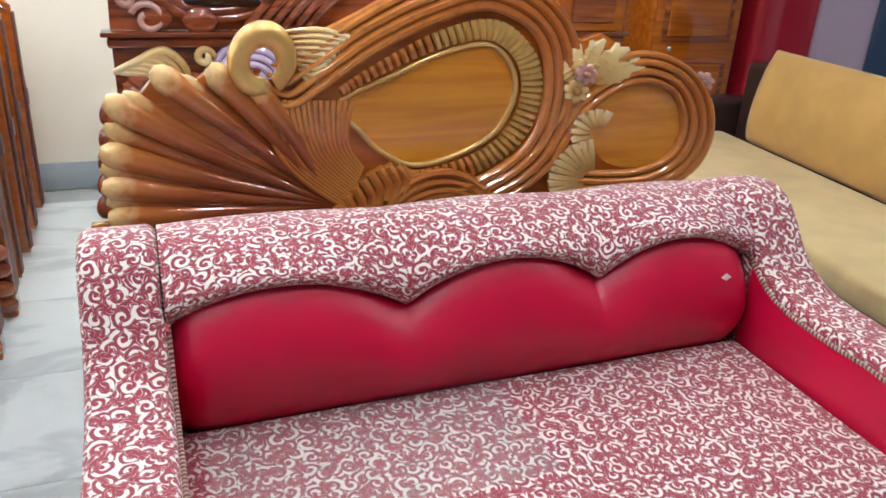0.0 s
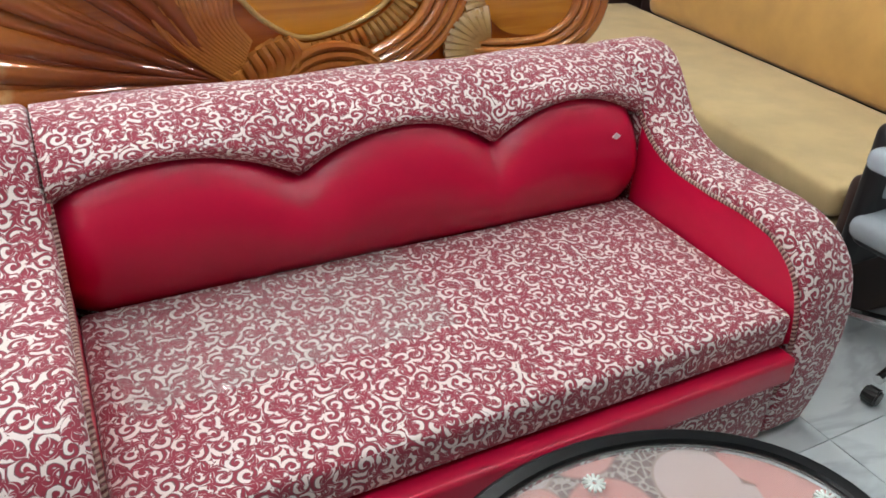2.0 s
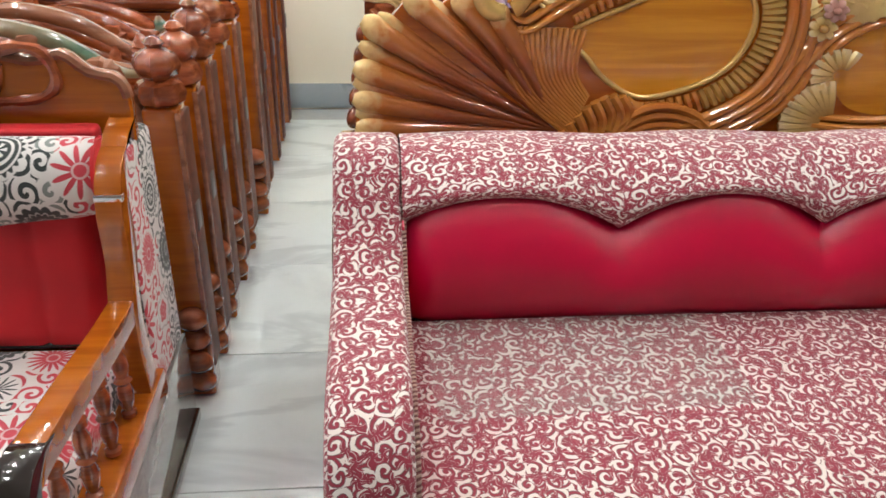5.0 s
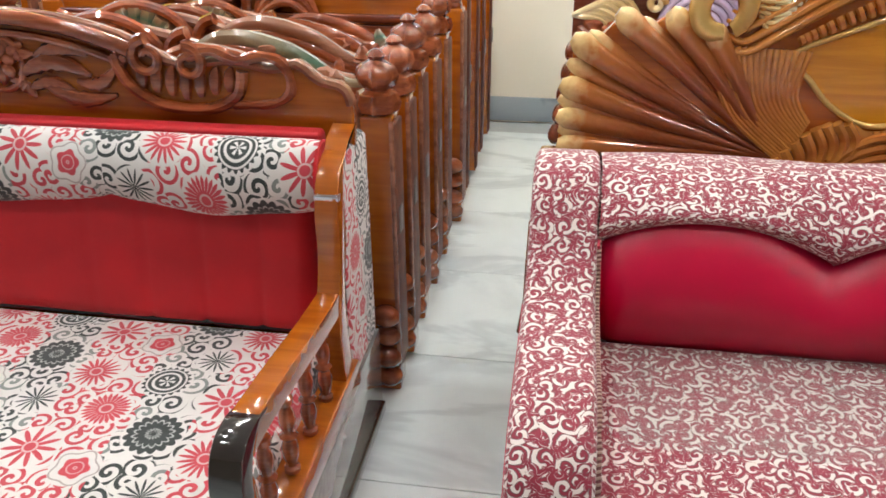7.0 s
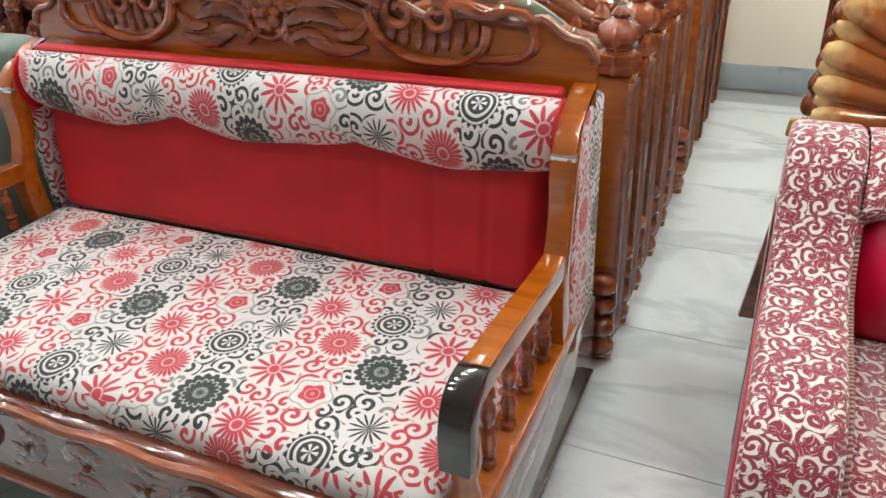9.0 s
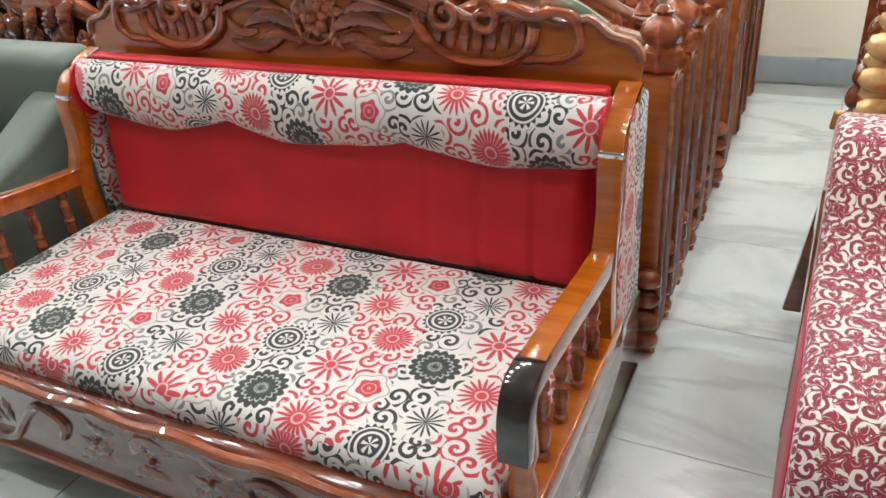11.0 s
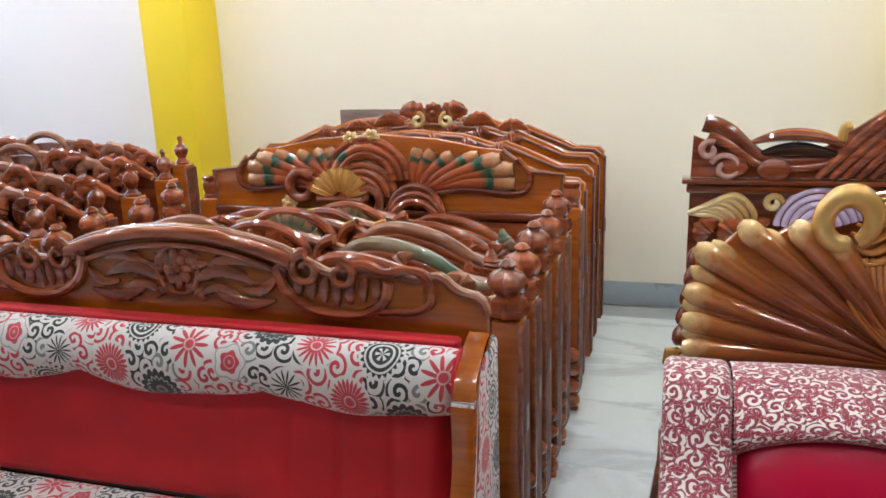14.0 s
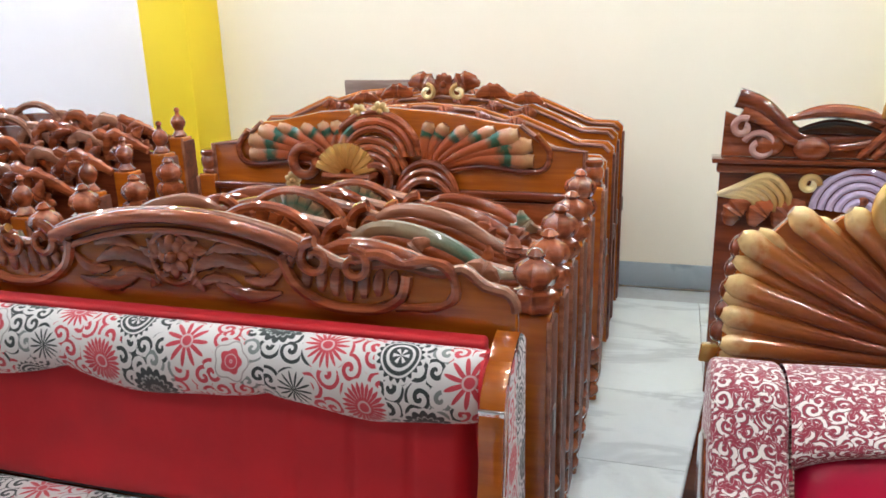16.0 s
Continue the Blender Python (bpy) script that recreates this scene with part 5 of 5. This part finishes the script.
def peacock_board():
    s = thing("peacock_headboard", -1.49, 1.62, 0, 0, "varnished headboard carved with painted orange feathers", "headboard", "stacked headboards")
    W = 0.95
    out = [(W - 0.08, 0.10), (W - 0.08, 1.105), (0.72, 1.12), (0.60, 1.21), (0.50, 1.22), (0.30, 1.26), (0.0, 1.28)]
    out = [out[0]] + mirror_pts(out[1:]) + [(-W + 0.08, 0.10)]
    part("board", prism(out, 0.0, 0.04, 0.010), M_ORANGE, s)
    rim = [(W - 0.08, 0.70), (W - 0.08, 1.105), (0.72, 1.12), (0.60, 1.21)]
    for sg in (-1, 1):
        part("rim", sweep([Vector((sg * a, 0.0, b)) for a, b in rim], 0.012, 8), M_EDGE, s)
    posts(s, W, 0.965, CAP)
    # feathers: two fans of plumes that bend outwards
    for sg in (-1, 1):
        ends = [(0.66, 1.065), (0.655, 1.13), (0.60, 1.175), (0.50, 1.195), (0.38, 1.20), (0.29, 1.215), (0.22, 1.225)]
        root = (0.20, 1.01)
        for i, (x, z) in enumerate(ends):
            m = (root[0] * 0.5 + x * 0.5 - (0.02 if i > 2 else 0.0), root[1] * 0.5 + z * 0.5 + 0.035 - 0.006 * i)
            p = line([(sg * root[0], root[1]), (sg * m[0], m[1]), (sg * x, z)], 20, -0.018 - 0.004 * i)
            part("feather", sweep(p, 0.040 if i < 3 else 0.029, 10, 0.8, lambda f: 0.25 + 0.75 * min(1.0, f * 1.3) if f < 0.96 else 0.72), M_FEATHER, s, "painted plume with a green band")
        p = line([(sg * 0.22, 1.0), (sg * 0.42, 1.035), (sg * 0.60, 1.02), (sg * 0.70, 1.03), (sg * 0.725, 1.10), (sg * 0.67, 1.175)], 30, -0.012)
        part("feather_border", sweep(p, 0.014, 8), M_CARVE, s)
    for x0, r, z0, m in ((-0.03, 0.20, 1.07, M_FEATHER), (-0.06, 0.165, 0.99, M_CARVE)):
        for k in range(3):
            q = r - 0.034 * k
            arc = [Vector((x0 + q * math.cos(a), -0.045 - 0.006 * k, z0 + q * 0.95 * math.sin(a))) for a in [math.pi * (0.02 + 0.96 * j / 26) for j in range(27)]]
            part("carved_arch", sweep(arc, 0.019, 9, 1.0), M_CARVE if k != 1 else m, s)
    arc = [Vector((0.20 + 0.13 * math.cos(a), -0.05, 0.90 + 0.15 * math.sin(a))) for a in [math.pi * (0.02 + 0.96 * j / 20) for j in range(21)]]
    for k in range(3):
        part("carved_arch", sweep([p + Vector((0, -0.006 * k, -0.034 * k)) for p in arc], 0.019, 9), M_CARVE, s)
    for k in range(9):
        part("shell_rib", shell(bmesh.new(), -0.16, 0.985, 0.15, 160 - 17.5 * k, 160 - 17.5 * k, 1, -0.075, 0.02), M_GOLD, s, "gilded shell rib")
    part("shell_base", sweep([Vector((-0.28 + 0.24 * k / 10, -0.07, 0.985)) for k in range(11)], 0.018, 8), M_CARVE, s)
    part("swan_ring", sweep(curl(-0.37, 1.04, 0.07, 0.05, 40, 0.95, y=-0.05), 0.026, 10), M_CARVE, s)
    part("carved_scroll", sweep(curl(-0.02, 0.97, 0.07, 0.02, 120, -1.1, y=-0.07), 0.022, 9), M_CARVE, s)
    part("dark_hatching", shell(bmesh.new(), 0.02, 1.0, 0.13, 150, 70, 7, -0.05, 0.013), M_GREENISH, s)
    for x, z in ((0.085, 0.925), (-0.44, 0.955), (0.0, 1.27), (-0.1, 1.26)):
        part("carved_flower", boss(bmesh.new(), x, z, 0.042, -0.05), M_PINK if x > 0 else M_CREAMGOLD, s)
    part("lower_rail", box(-W + 0.09, W - 0.09, -0.045, 0.0, 0.90, 0.935, 0.010, 3), M_BROWN, s)
    part("drawer_front", box(0.27, W - 0.10, -0.03, 0.0, 0.72, 0.89, 0.008), M_CARVE, s)
    return s


def crested_board(x, y, h, crest, W=0.93, name="crested_headboard"):
    """A plain board with sloping shoulders, a stepped edge and carving along its top."""
    s = thing(name, x, y, 0, 0, "orange-brown headboard with sloping shoulders and carved crest", "headboard", "stacked headboards")
    half = [(W, 0.02), (W, h - 0.03), (W - 0.03, h), (W - 0.16, h + 0.005), (0.48, h + 0.125), (0.42, h + 0.11), (0.26, h + 0.16), (0.0, h + 0.18)]
    out = [half[0]] + mirror_pts(half[1:]) + [(-W, 0.02)]
    part("board", prism(out, 0.0, 0.05, 0.012, "xz", 3), M_ORANGE, s)
    edge = [Vector((a, -0.004, b)) for a, b in mirror_pts(half[1:])]
    part("edge_moulding", sweep([p - Vector((math.copysign(0.02, p.x), 0, 0.02)) for p in edge], 0.010, 8), M_EDGE, s)
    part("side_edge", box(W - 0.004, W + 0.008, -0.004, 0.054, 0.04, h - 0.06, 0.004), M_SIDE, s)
    part("bed_hook", box(W + 0.008, W + 0.015, 0.012, 0.040, 0.57, 0.65, 0.002), M_STEEL, s, "small metal bed hook")
    if crest:
        c = bmesh.new()
        boss(c, 0.0, h + 0.225, 0.06, 0.0, 9)
        for sg in (-1, 1):
            leafy(c, (sg * 0.05, h + 0.17), (sg * 0.20, h + 0.225), 0.045, sg * 0.25, 0.0)
            leafy(c, (sg * 0.18, h + 0.16), (sg * 0.36, h + 0.15), 0.032, sg * 0.2, 0.0)
            leafy(c, (sg * 0.38, h + 0.135), (sg * 0.54, h + 0.13), 0.026, sg * 0.15, 0.0)
        part("crest_carving", c, M_CARVE, s)
        for sg in (-1, 1):
            part("gilded_curl", sweep(curl(sg * 0.085, h + 0.185, 0.04, 0.012, 90, sg * 1.1, y=-0.03), 0.014, 8), M_CREAMGOLD, s)
    c = bmesh.new()
    for sg in (-1, 1):
        for k in range(5):
            leafy(c, (sg * (0.06 + 0.09 * k), h + 0.10 - 0.012 * k), (sg * (0.15 + 0.09 * k), h + 0.14 - 0.018 * k), 0.028, sg * 0.2 * (-1) ** k, -0.02)
    part("carved_leaves", c, M_CARVE, s)
    return s


def finial_board(x, y, seed, z=1.05, W=0.94):
    """A dark board crowded with plumes, urn finials on its posts."""
    rnd = random.Random(seed)
    s = thing("plumed_headboard", x, y, 0, 0, "dark red-brown headboard crowded with carved plumes", "headboard", "far stacked headboards")
    out = [(W - 0.08, 0.1), (W - 0.08, z), (0.6, z + 0.05), (0.3, z + 0.10), (0.0, z + 0.12)]
    part("board", prism([out[0]] + mirror_pts(out[1:]) + [(-W + 0.08, 0.1)], 0.0, 0.04, 0.006), M_BROWN, s)
    posts(s, W, z, URN)
    for sg in (-1, 1):
        for k in range(6):
            x0 = 0.05 + 0.11 * k
            h = z + 0.02 + rnd.uniform(-0.02, 0.03)
            p = line([(sg * x0, h - 0.10), (sg * (x0 + 0.04), h + 0.05), (sg * (x0 + 0.14), h + 0.10 - 0.014 * k), (sg * (x0 + 0.25), h - 0.02)], 20, -0.02 - 0.012 * (k % 2))
            part("carved_plume", sweep(p, 0.029, 8, 0.75, lambda f: (0.35 + 0.75 * math.sin(math.pi * (0.1 + 0.8 * f))) * (1 + 0.12 * math.sin(f * 40))), M_CARVE if k % 3 else M_EDGE, s)
            part("carved_leaf", leafy(bmesh.new(), (sg * (x0 + 0.02), h - 0.06), (sg * (x0 + rnd.uniform(0.08, 0.18)), h + rnd.uniform(0.0, 0.07)), 0.027, rnd.uniform(-0.3, 0.3), -0.055), M_CARVE if k % 2 else M_BROWN, s)
        for k in range(5):
            part("carved_flower", boss(bmesh.new(), sg * (0.10 + 0.15 * k), z - 0.05 + rnd.uniform(-0.03, 0.03), 0.055, -0.04), M_CARVE, s)
    part("shell_arch", sweep([Vector((0.17 * math.cos(a), -0.03, z + 0.04 + 0.13 * math.sin(a))) for a in [math.pi * k / 20 for k in range(21)]], 0.02, 8), M_EDGE, s)
    return s


swan_headboard()
cabinet_board()
for i, (y, z) in enumerate(((0.33, 0.905), (0.54, 0.90), (0.76, 0.92), (1.02, 0.905), (1.28, 0.93))):
    curled_board(-1.49 + 0.012 * (i % 2), y, i, z, 0.925 if i % 2 else 0.935, drop=(0.0, 0.0, 0.02, 0.06, 0.11)[i])
peacock_board()
crested_board(-1.49, 1.92, 1.04, False)
crested_board(-1.48, 2.20, 1.06, False)
crested_board(-1.48, 2.50, 1.08, True, 0.925)
crested_board(-1.48, 2.82, 1.08, False, 0.93)
crested_board(-1.88, 2.92, 1.075, False, 0.93)
for i, (x, y) in enumerate(((-3.52, 0.45), (-3.55, 0.75), (-3.50, 1.05), (-3.56, 1.36), (-3.60, 1.68), (-3.73, 2.02))):
    finial_board(x, y, 20 + i, 0.93 + 0.028 * i)
for i, (x, y) in enumerate(((-5.2, 1.3), (-5.25, 1.8))):
    finial_board(x, y, 40 + i, 1.03)
ob = part("raw_plank", box(-2.28, -1.80, 3.0, 3.04, 0.0, 1.288, 0.004), varnished("raw_grey_wood", (0.16, 0.11, 0.09), (0.30, 0.24, 0.20), 0.7, 1.0, 0.0))
tagged(ob, "rough grey plank leaning behind the headboards", "plank")


# ---- things along the east side ----
def tan_sofa():
    s = thing("tan_sofa", 2.20, -0.20, 0, -7, "tan cushioned sofa with dark brown leather frame", "sofa")
    part("seat_cushion", pad(0.0, 0.74, -0.02, 2.42, 0.335, 0.455, 0.035, 0.008, wob=0.01), M_TANSEAT, s, "creased tan seat cushion")
    part("seat_base", pad(0.015, 0.86, -0.01, 2.41, 0.10, 0.33, 0.02), M_TANSEAT, s)
    part("plinth", box(0.03, 0.84, 0.0, 2.39, 0.0, 0.099, 0.006), M_DARKLEATHER, s)

    def back(u, v):
        y = 0.02 + 2.21 * u
        a = math.pi * (1.1 * v - 0.05)
        e = 1 - 0.75 * max(0, 1 - u / 0.05) ** 2 - 0.75 * max(0, 1 - (1 - u) / 0.05) ** 2
        z = 0.70 - 0.255 * math.cos(a)
        return Vector((0.79 + 0.16 * (z - 0.45) - (0.12 * e) * math.sin(a) ** 0.6 if 0 < a < math.pi else 0.79 + 0.16 * (z - 0.45), y, z))
    part("back_cushion", surface(back, 44, 20, 2.21, 0.7), M_TANBACK, s, "plump mustard back cushion")
    part("back_frame", pad(0.825, 1.03, -0.02, 2.43, 0.10, 0.86, 0.04), M_DARKLEATHER, s)
    part("arm", pad(-0.02, 1.03, 2.435, 2.64, 0.0, 0.63, 0.05), M_DARKLEATHER, s, "dark brown leather arm")
    part("arm", pad(0.0, 1.03, -0.13, -0.03, 0.0, 0.52, 0.04), M_DARKLEATHER, s, "dark brown leather arm")


def office_chair():
    s = thing("office_chair", 2.30, -0.61, 0, 0, "black office chair still wrapped in clear plastic", "chair")
    part("column", turned([(0.03, 0.10), (0.03, 0.20), (0.022, 0.205), (0.022, 0.36)], 14), M_CHROME, s)
    part("hub", turned([(0.05, 0.07), (0.055, 0.085), (0.045, 0.13)], 14), M_BLACK, s)
    for k in range(5):
        a = radians(188 + 72 * k)
        d = Vector((math.cos(a), math.sin(a), 0))
        leg = part("star_leg", sweep([Vector((0, 0, 0.105)) + d * 0.03, Vector((0, 0, 0.10)) + d * 0.15, Vector((0, 0, 0.085)) + d * 0.32], 0.019, 8, 1.0, lambda f: 1.2 - 0.4 * f), M_CHROME, s)
        c = bmesh.new()
        bmesh.ops.create_cone(c, cap_ends=True, segments=16, radius1=0.028, radius2=0.028, depth=0.045, matrix=Matrix.Translation(d * 0.32 + Vector((0, 0, 0.028))) @ Matrix.Rotation(a, 4, "Z") @ Matrix.Rotation(radians(90), 4, "X"))
        bmesh.ops.bevel(c, geom=c.edges[:], offset=0.006, segments=2, affect="EDGES")
        part("caster", c, M_BLACK, leg, "black plastic caster")
    part("seat", pad(-0.24, 0.24, -0.24, 0.24, 0.37, 0.46, 0.04, 0.01), M_BLACKLEATHER, s)
    part("seat_wrap", pad(-0.25, 0.25, -0.25, 0.25, 0.385, 0.472, 0.042, 0.012, wob=0.02), M_PLASTIC, s, "crinkled clear plastic wrap")
    for x in (-0.27, 0.27):
        part("armrest", pad(x - 0.045, x + 0.045, -0.08, 0.22, 0.63, 0.70, 0.030, 0.0, wob=0.02), M_PLASTIC, s, "armrest in clear plastic wrap")
        part("arm_support", sweep([Vector((x, 0.0, 0.62)), Vector((x * 1.05, 0.0, 0.50)), Vector((x * 0.85, 0.0, 0.40))], 0.016, 8), M_BLACK, s)
    part("backrest", pad(-0.23, 0.22, 0.21, 0.27, 0.28, 0.74, 0.03), M_BLACKLEATHER, s)
    part("back_wrap", pad(-0.19, 0.20, 0.202, 0.278, 0.50, 0.80, 0.033), M_PLASTIC, s, "clear plastic wrap")
    part("back_strut", box(-0.03, 0.03, 0.18, 0.285, 0.33, 0.50, 0.008), M_BLACK, s)


def glass_table():
    s = thing("oval_table", 0.77, -1.08, 0, 0, "oval glass coffee table with black rim and pink top", "table")
    A, B, Z = 0.443, 0.323, 0.406
    ring = lambda a, b, z, n=64: [(a * math.cos(2 * math.pi * k / n), b * math.sin(2 * math.pi * k / n)) for k in range(n)]
    bm = bmesh.new()
    prof = [(0.0, 0.0), (0.004, 0.008), (-0.004, 0.014), (-0.029, 0.014), (-0.033, 0.008), (-0.033, -0.004), (-0.004, -0.008)]
    n = 72
    rows = []
    for k in range(n):
        a = 2 * math.pi * k / n
        rows.append([bm.verts.new(((A + d) * math.cos(a), (B + d) * math.sin(a), Z + h)) for d, h in prof])
    for k in range(n):
        r0, r1 = rows[k], rows[(k + 1) % n]
        for j in range(len(prof)):
            j2 = (j + 1) % len(prof)
            bm.faces.new((r0[j], r1[j], r1[j2], r0[j2]))
    bm.normal_update()
    part("rim", bm, M_RIM, s, "glossy black table rim", 20)
    part("glass_top", prism(ring(A - 0.034, B - 0.034, 0), Z - 0.004, Z + 0.004, 0.0, "xy"), M_GLASS, s, "clear glass top")
    part("pink_panel", prism(ring(A - 0.037, B - 0.037, 0), Z - 0.014, Z - 0.007, 0.0, "xy"), M_PINKGLASS, s, "pink marbled panel under the glass")
    for turn in (6, 88, 172, 268):
        a = radians(turn)
        c = bmesh.new()
        for j in range(12):
            b = math.pi * 2 * j / 12
            o = Vector((0.372 * math.cos(a), 0.231 * math.sin(a), Z + 0.0055))
            sweep([o + Vector((0.005 * math.cos(b), 0.005 * math.sin(b), 0)), o + Vector((0.021 * math.cos(b), 0.021 * math.sin(b), 0))], 0.003, 6, bm=c)
        part("glass_star", c, M_STAR, s, "small white star-shaped sticker")
    for k in range(4):
        a = radians(45 + 90 * k)
        x, y = 0.30 * math.cos(a), 0.21 * math.sin(a)
        part("leg", turned([(0.022, 0), (0.028, 0.02), (0.022, 0.05), (0.020, 0.34), (0.030, 0.390)], 14, None, x, y), M_BLACK, s)


def wardrobe(x, y, w, rz=0.0):
    s = thing("wardrobe", x, y, 0, rz, "orange-brown varnished wooden wardrobe with panelled doors", "wardrobe", "wardrobes")
    part("body", box(-w / 2, w / 2, 0.0, 0.50, 0.0, 1.85, 0.006), M_ORANGE, s)
    for sg in (1,):
        x0, x1 = -w / 2 + 0.02, w / 2 - 0.02
        d = part("door", box(x0, x1, -0.024, -0.002, 0.06, 1.82, 0.004), M_ORANGE, s)
        for z0, z1 in ((0.14, 0.80), (0.90, 1.74)):
            part("door_panel", box(x0 + 0.05, x1 - 0.05, -0.030, -0.0245, z0, z1, 0.004), M_CARVE, d)
            part("panel_field", box(x0 + 0.085, x1 - 0.085, -0.040, -0.0305, z0 + 0.035, z1 - 0.035, 0.008), M_ORANGE, d)
        c = bmesh.new()
        bmesh.ops.create_uvsphere(c, u_segments=14, v_segments=10, radius=0.017, matrix=Matrix.Translation((x0 + 0.10, -0.056, 0.865)))
        part("knob", c, M_CHROME, d, "round metal knob")


def mattress(x, y, h, mat, label, rz=0.0, t=0.16):
    ob = part("mattress", pad(-0.45, 0.45, -t / 2, t / 2, 0.0, h, 0.03, 0.0, wob=0.01), mat)
    ob.matrix_basis = pose(x, y, 0, 0, 0, rz)
    tagged(ob, label, "mattress", "wrapped mattresses")
    return ob


def glassy(name, color, alpha, rough=0.05):
    return Tree(name).set(color=color, rough=rough, alpha=alpha, coat=1.0, coatr=0.03)


def pink_top():
    """Pink and pearly discs side by side, with brown netting in the gaps between them."""
    t = Tree("pink_marbled_panel")
    o = t.obj()
    discs = t.voronoi(o, 6.4, 0.45)
    tone = t.xyz(discs["Color"])
    c = t.mix(t.smooth(t.noise(o, 6.0, 3), 0.35, 0.70), (0.56, 0.215, 0.19), (0.66, 0.31, 0.27))
    c = t.mix(t.m("MULTIPLY", t.m("GREATER_THAN", tone[0], 0.62), 0.8), c, (0.52, 0.44, 0.42))
    gap = t.smooth(discs[0], 0.53, 0.55)
    net = t.voronoi(o, 52.0, 0.75, "DISTANCE_TO_EDGE", "3D")
    lace = t.mix(t.smooth(net[0], 0.05, 0.10), (0.40, 0.33, 0.30), (0.13, 0.055, 0.045))
    c = t.mix(gap, c, lace)
    c = t.mix(t.m("MULTIPLY", t.smooth(t.m("ABSOLUTE", t.m("SUBTRACT", discs[0], 0.53)), 0.03, 0.01), 0.6), c, (0.16, 0.07, 0.06))
    return t.set(color=c, rough=0.12, coat=1.0, coatr=0.03)


M_GLASS = glassy("clear_table_glass", (0.80, 0.86, 0.84), 0.12)
M_PINKGLASS = pink_top()
M_STAR = plain("white_star", (0.72, 0.80, 0.76), 0.3)
M_WRAPRED = glassy("red_wrap", (0.45, 0.012, 0.03), 1.0, 0.3)
M_WRAPBLUE = glassy("navy_wrap", (0.03, 0.06, 0.12), 1.0, 0.25)
M_WRAPLILAC = glassy("lilac_clear_wrap", (0.42, 0.34, 0.44), 1.0, 0.22)
M_WRAPWHITE = glassy("pale_blue_wrap", (0.55, 0.65, 0.75), 1.0, 0.25)

tan_sofa()
office_chair()
glass_table()
wardrobe(3.28, 2.58, 0.64, -4)
ob = part("dark_screen", box(2.45, 2.93, 2.9, 2.96, 0.0, 2.0, 0.006), M_BLACKWOOD)
tagged(ob, "near-black wooden board standing against the wall", "board")
mattress(4.22, 2.75, 1.9, M_WRAPRED, "red plastic-wrapped mattress standing on its side", 8)
mattress(4.78, 2.50, 1.8, M_WRAPLILAC, "mattress wrapped in clear lilac plastic", -30)
mattress(5.02, 2.20, 1.85, M_WRAPBLUE, "navy plastic-wrapped mattress standing on its side", -40)
mattress(5.10, 1.90, 1.85, M_WRAPWHITE, "pale blue wrapped mattress standing on its side", -42, 0.06)
mattress(5.2, 1.6, 1.85, M_WRAPRED, "red plastic-wrapped mattress standing on its side", -42)


# ---- sage armchair beyond the carved sofa ----
def green_chair():
    s = thing("green_armchair", -3.02, 0.02, 0, 0, "sage green leather armchair with rolled arms", "armchair")
    part("back", pad(-0.52, 0.50, 0.0, 0.20, 0.05, 0.93, 0.06), M_GREEN, s)
    part("seat", pad(-0.34, 0.34, -0.62, 0.02, 0.22, 0.45, 0.05, 0.01), M_GREEN, s)
    for sg in (-1, 1):
        x = sg * 0.42
        out = spline([(0.06, 0.05, 0), (0.08, 0.70, 0), (0.0, 0.80, 0), (-0.20, 0.70, 0), (-0.50, 0.60, 0), (-0.66, 0.55, 0), (-0.70, 0.45, 0), (-0.68, 0.05, 0)], 24)
        part("arm", prism([(p.x, p.y) for p in out], x - 0.10, x + 0.10, 0.045, "yz", 4), M_GREEN, s)
    part("plinth", box(-0.48, 0.48, -0.62, 0.15, 0.0, 0.06, 0.005), M_DARKLEATHER, s)


green_chair()
ob = part("cushion", pad(-0.2, 0.2, -0.06, 0.06, -0.2, 0.2, 0.05, 0.02), M_FLORAL)
ob.matrix_basis = pose(-3.12, -0.13, 0.665, -14, 0, 4)
tagged(ob, "white scatter cushion with red and black flowers", "cushion")

# ---- marble floor tiles ----
floor = thing("floor", 0, 0, 0, 0, "polished white marble tiles with grey veins", "floor", kind="structure")
SIDE = 0.61
bm = box(0.0015, SIDE - 0.0015, 0.0015, SIDE - 0.0015, -0.012, 0.0, 0.001, 1)
first = part("tile", bm, M_FLOOR, floor)
first.location = (X0 + 0.02, Y0 + 0.02, 0)
k = 0
for i in range(19):
    for j in range(13):
        if i or j:
            q = first.copy()
            scene.collection.objects.link(q)
            q.location = (X0 + 0.02 + SIDE * i, Y0 + 0.02 + SIDE * j, 0)
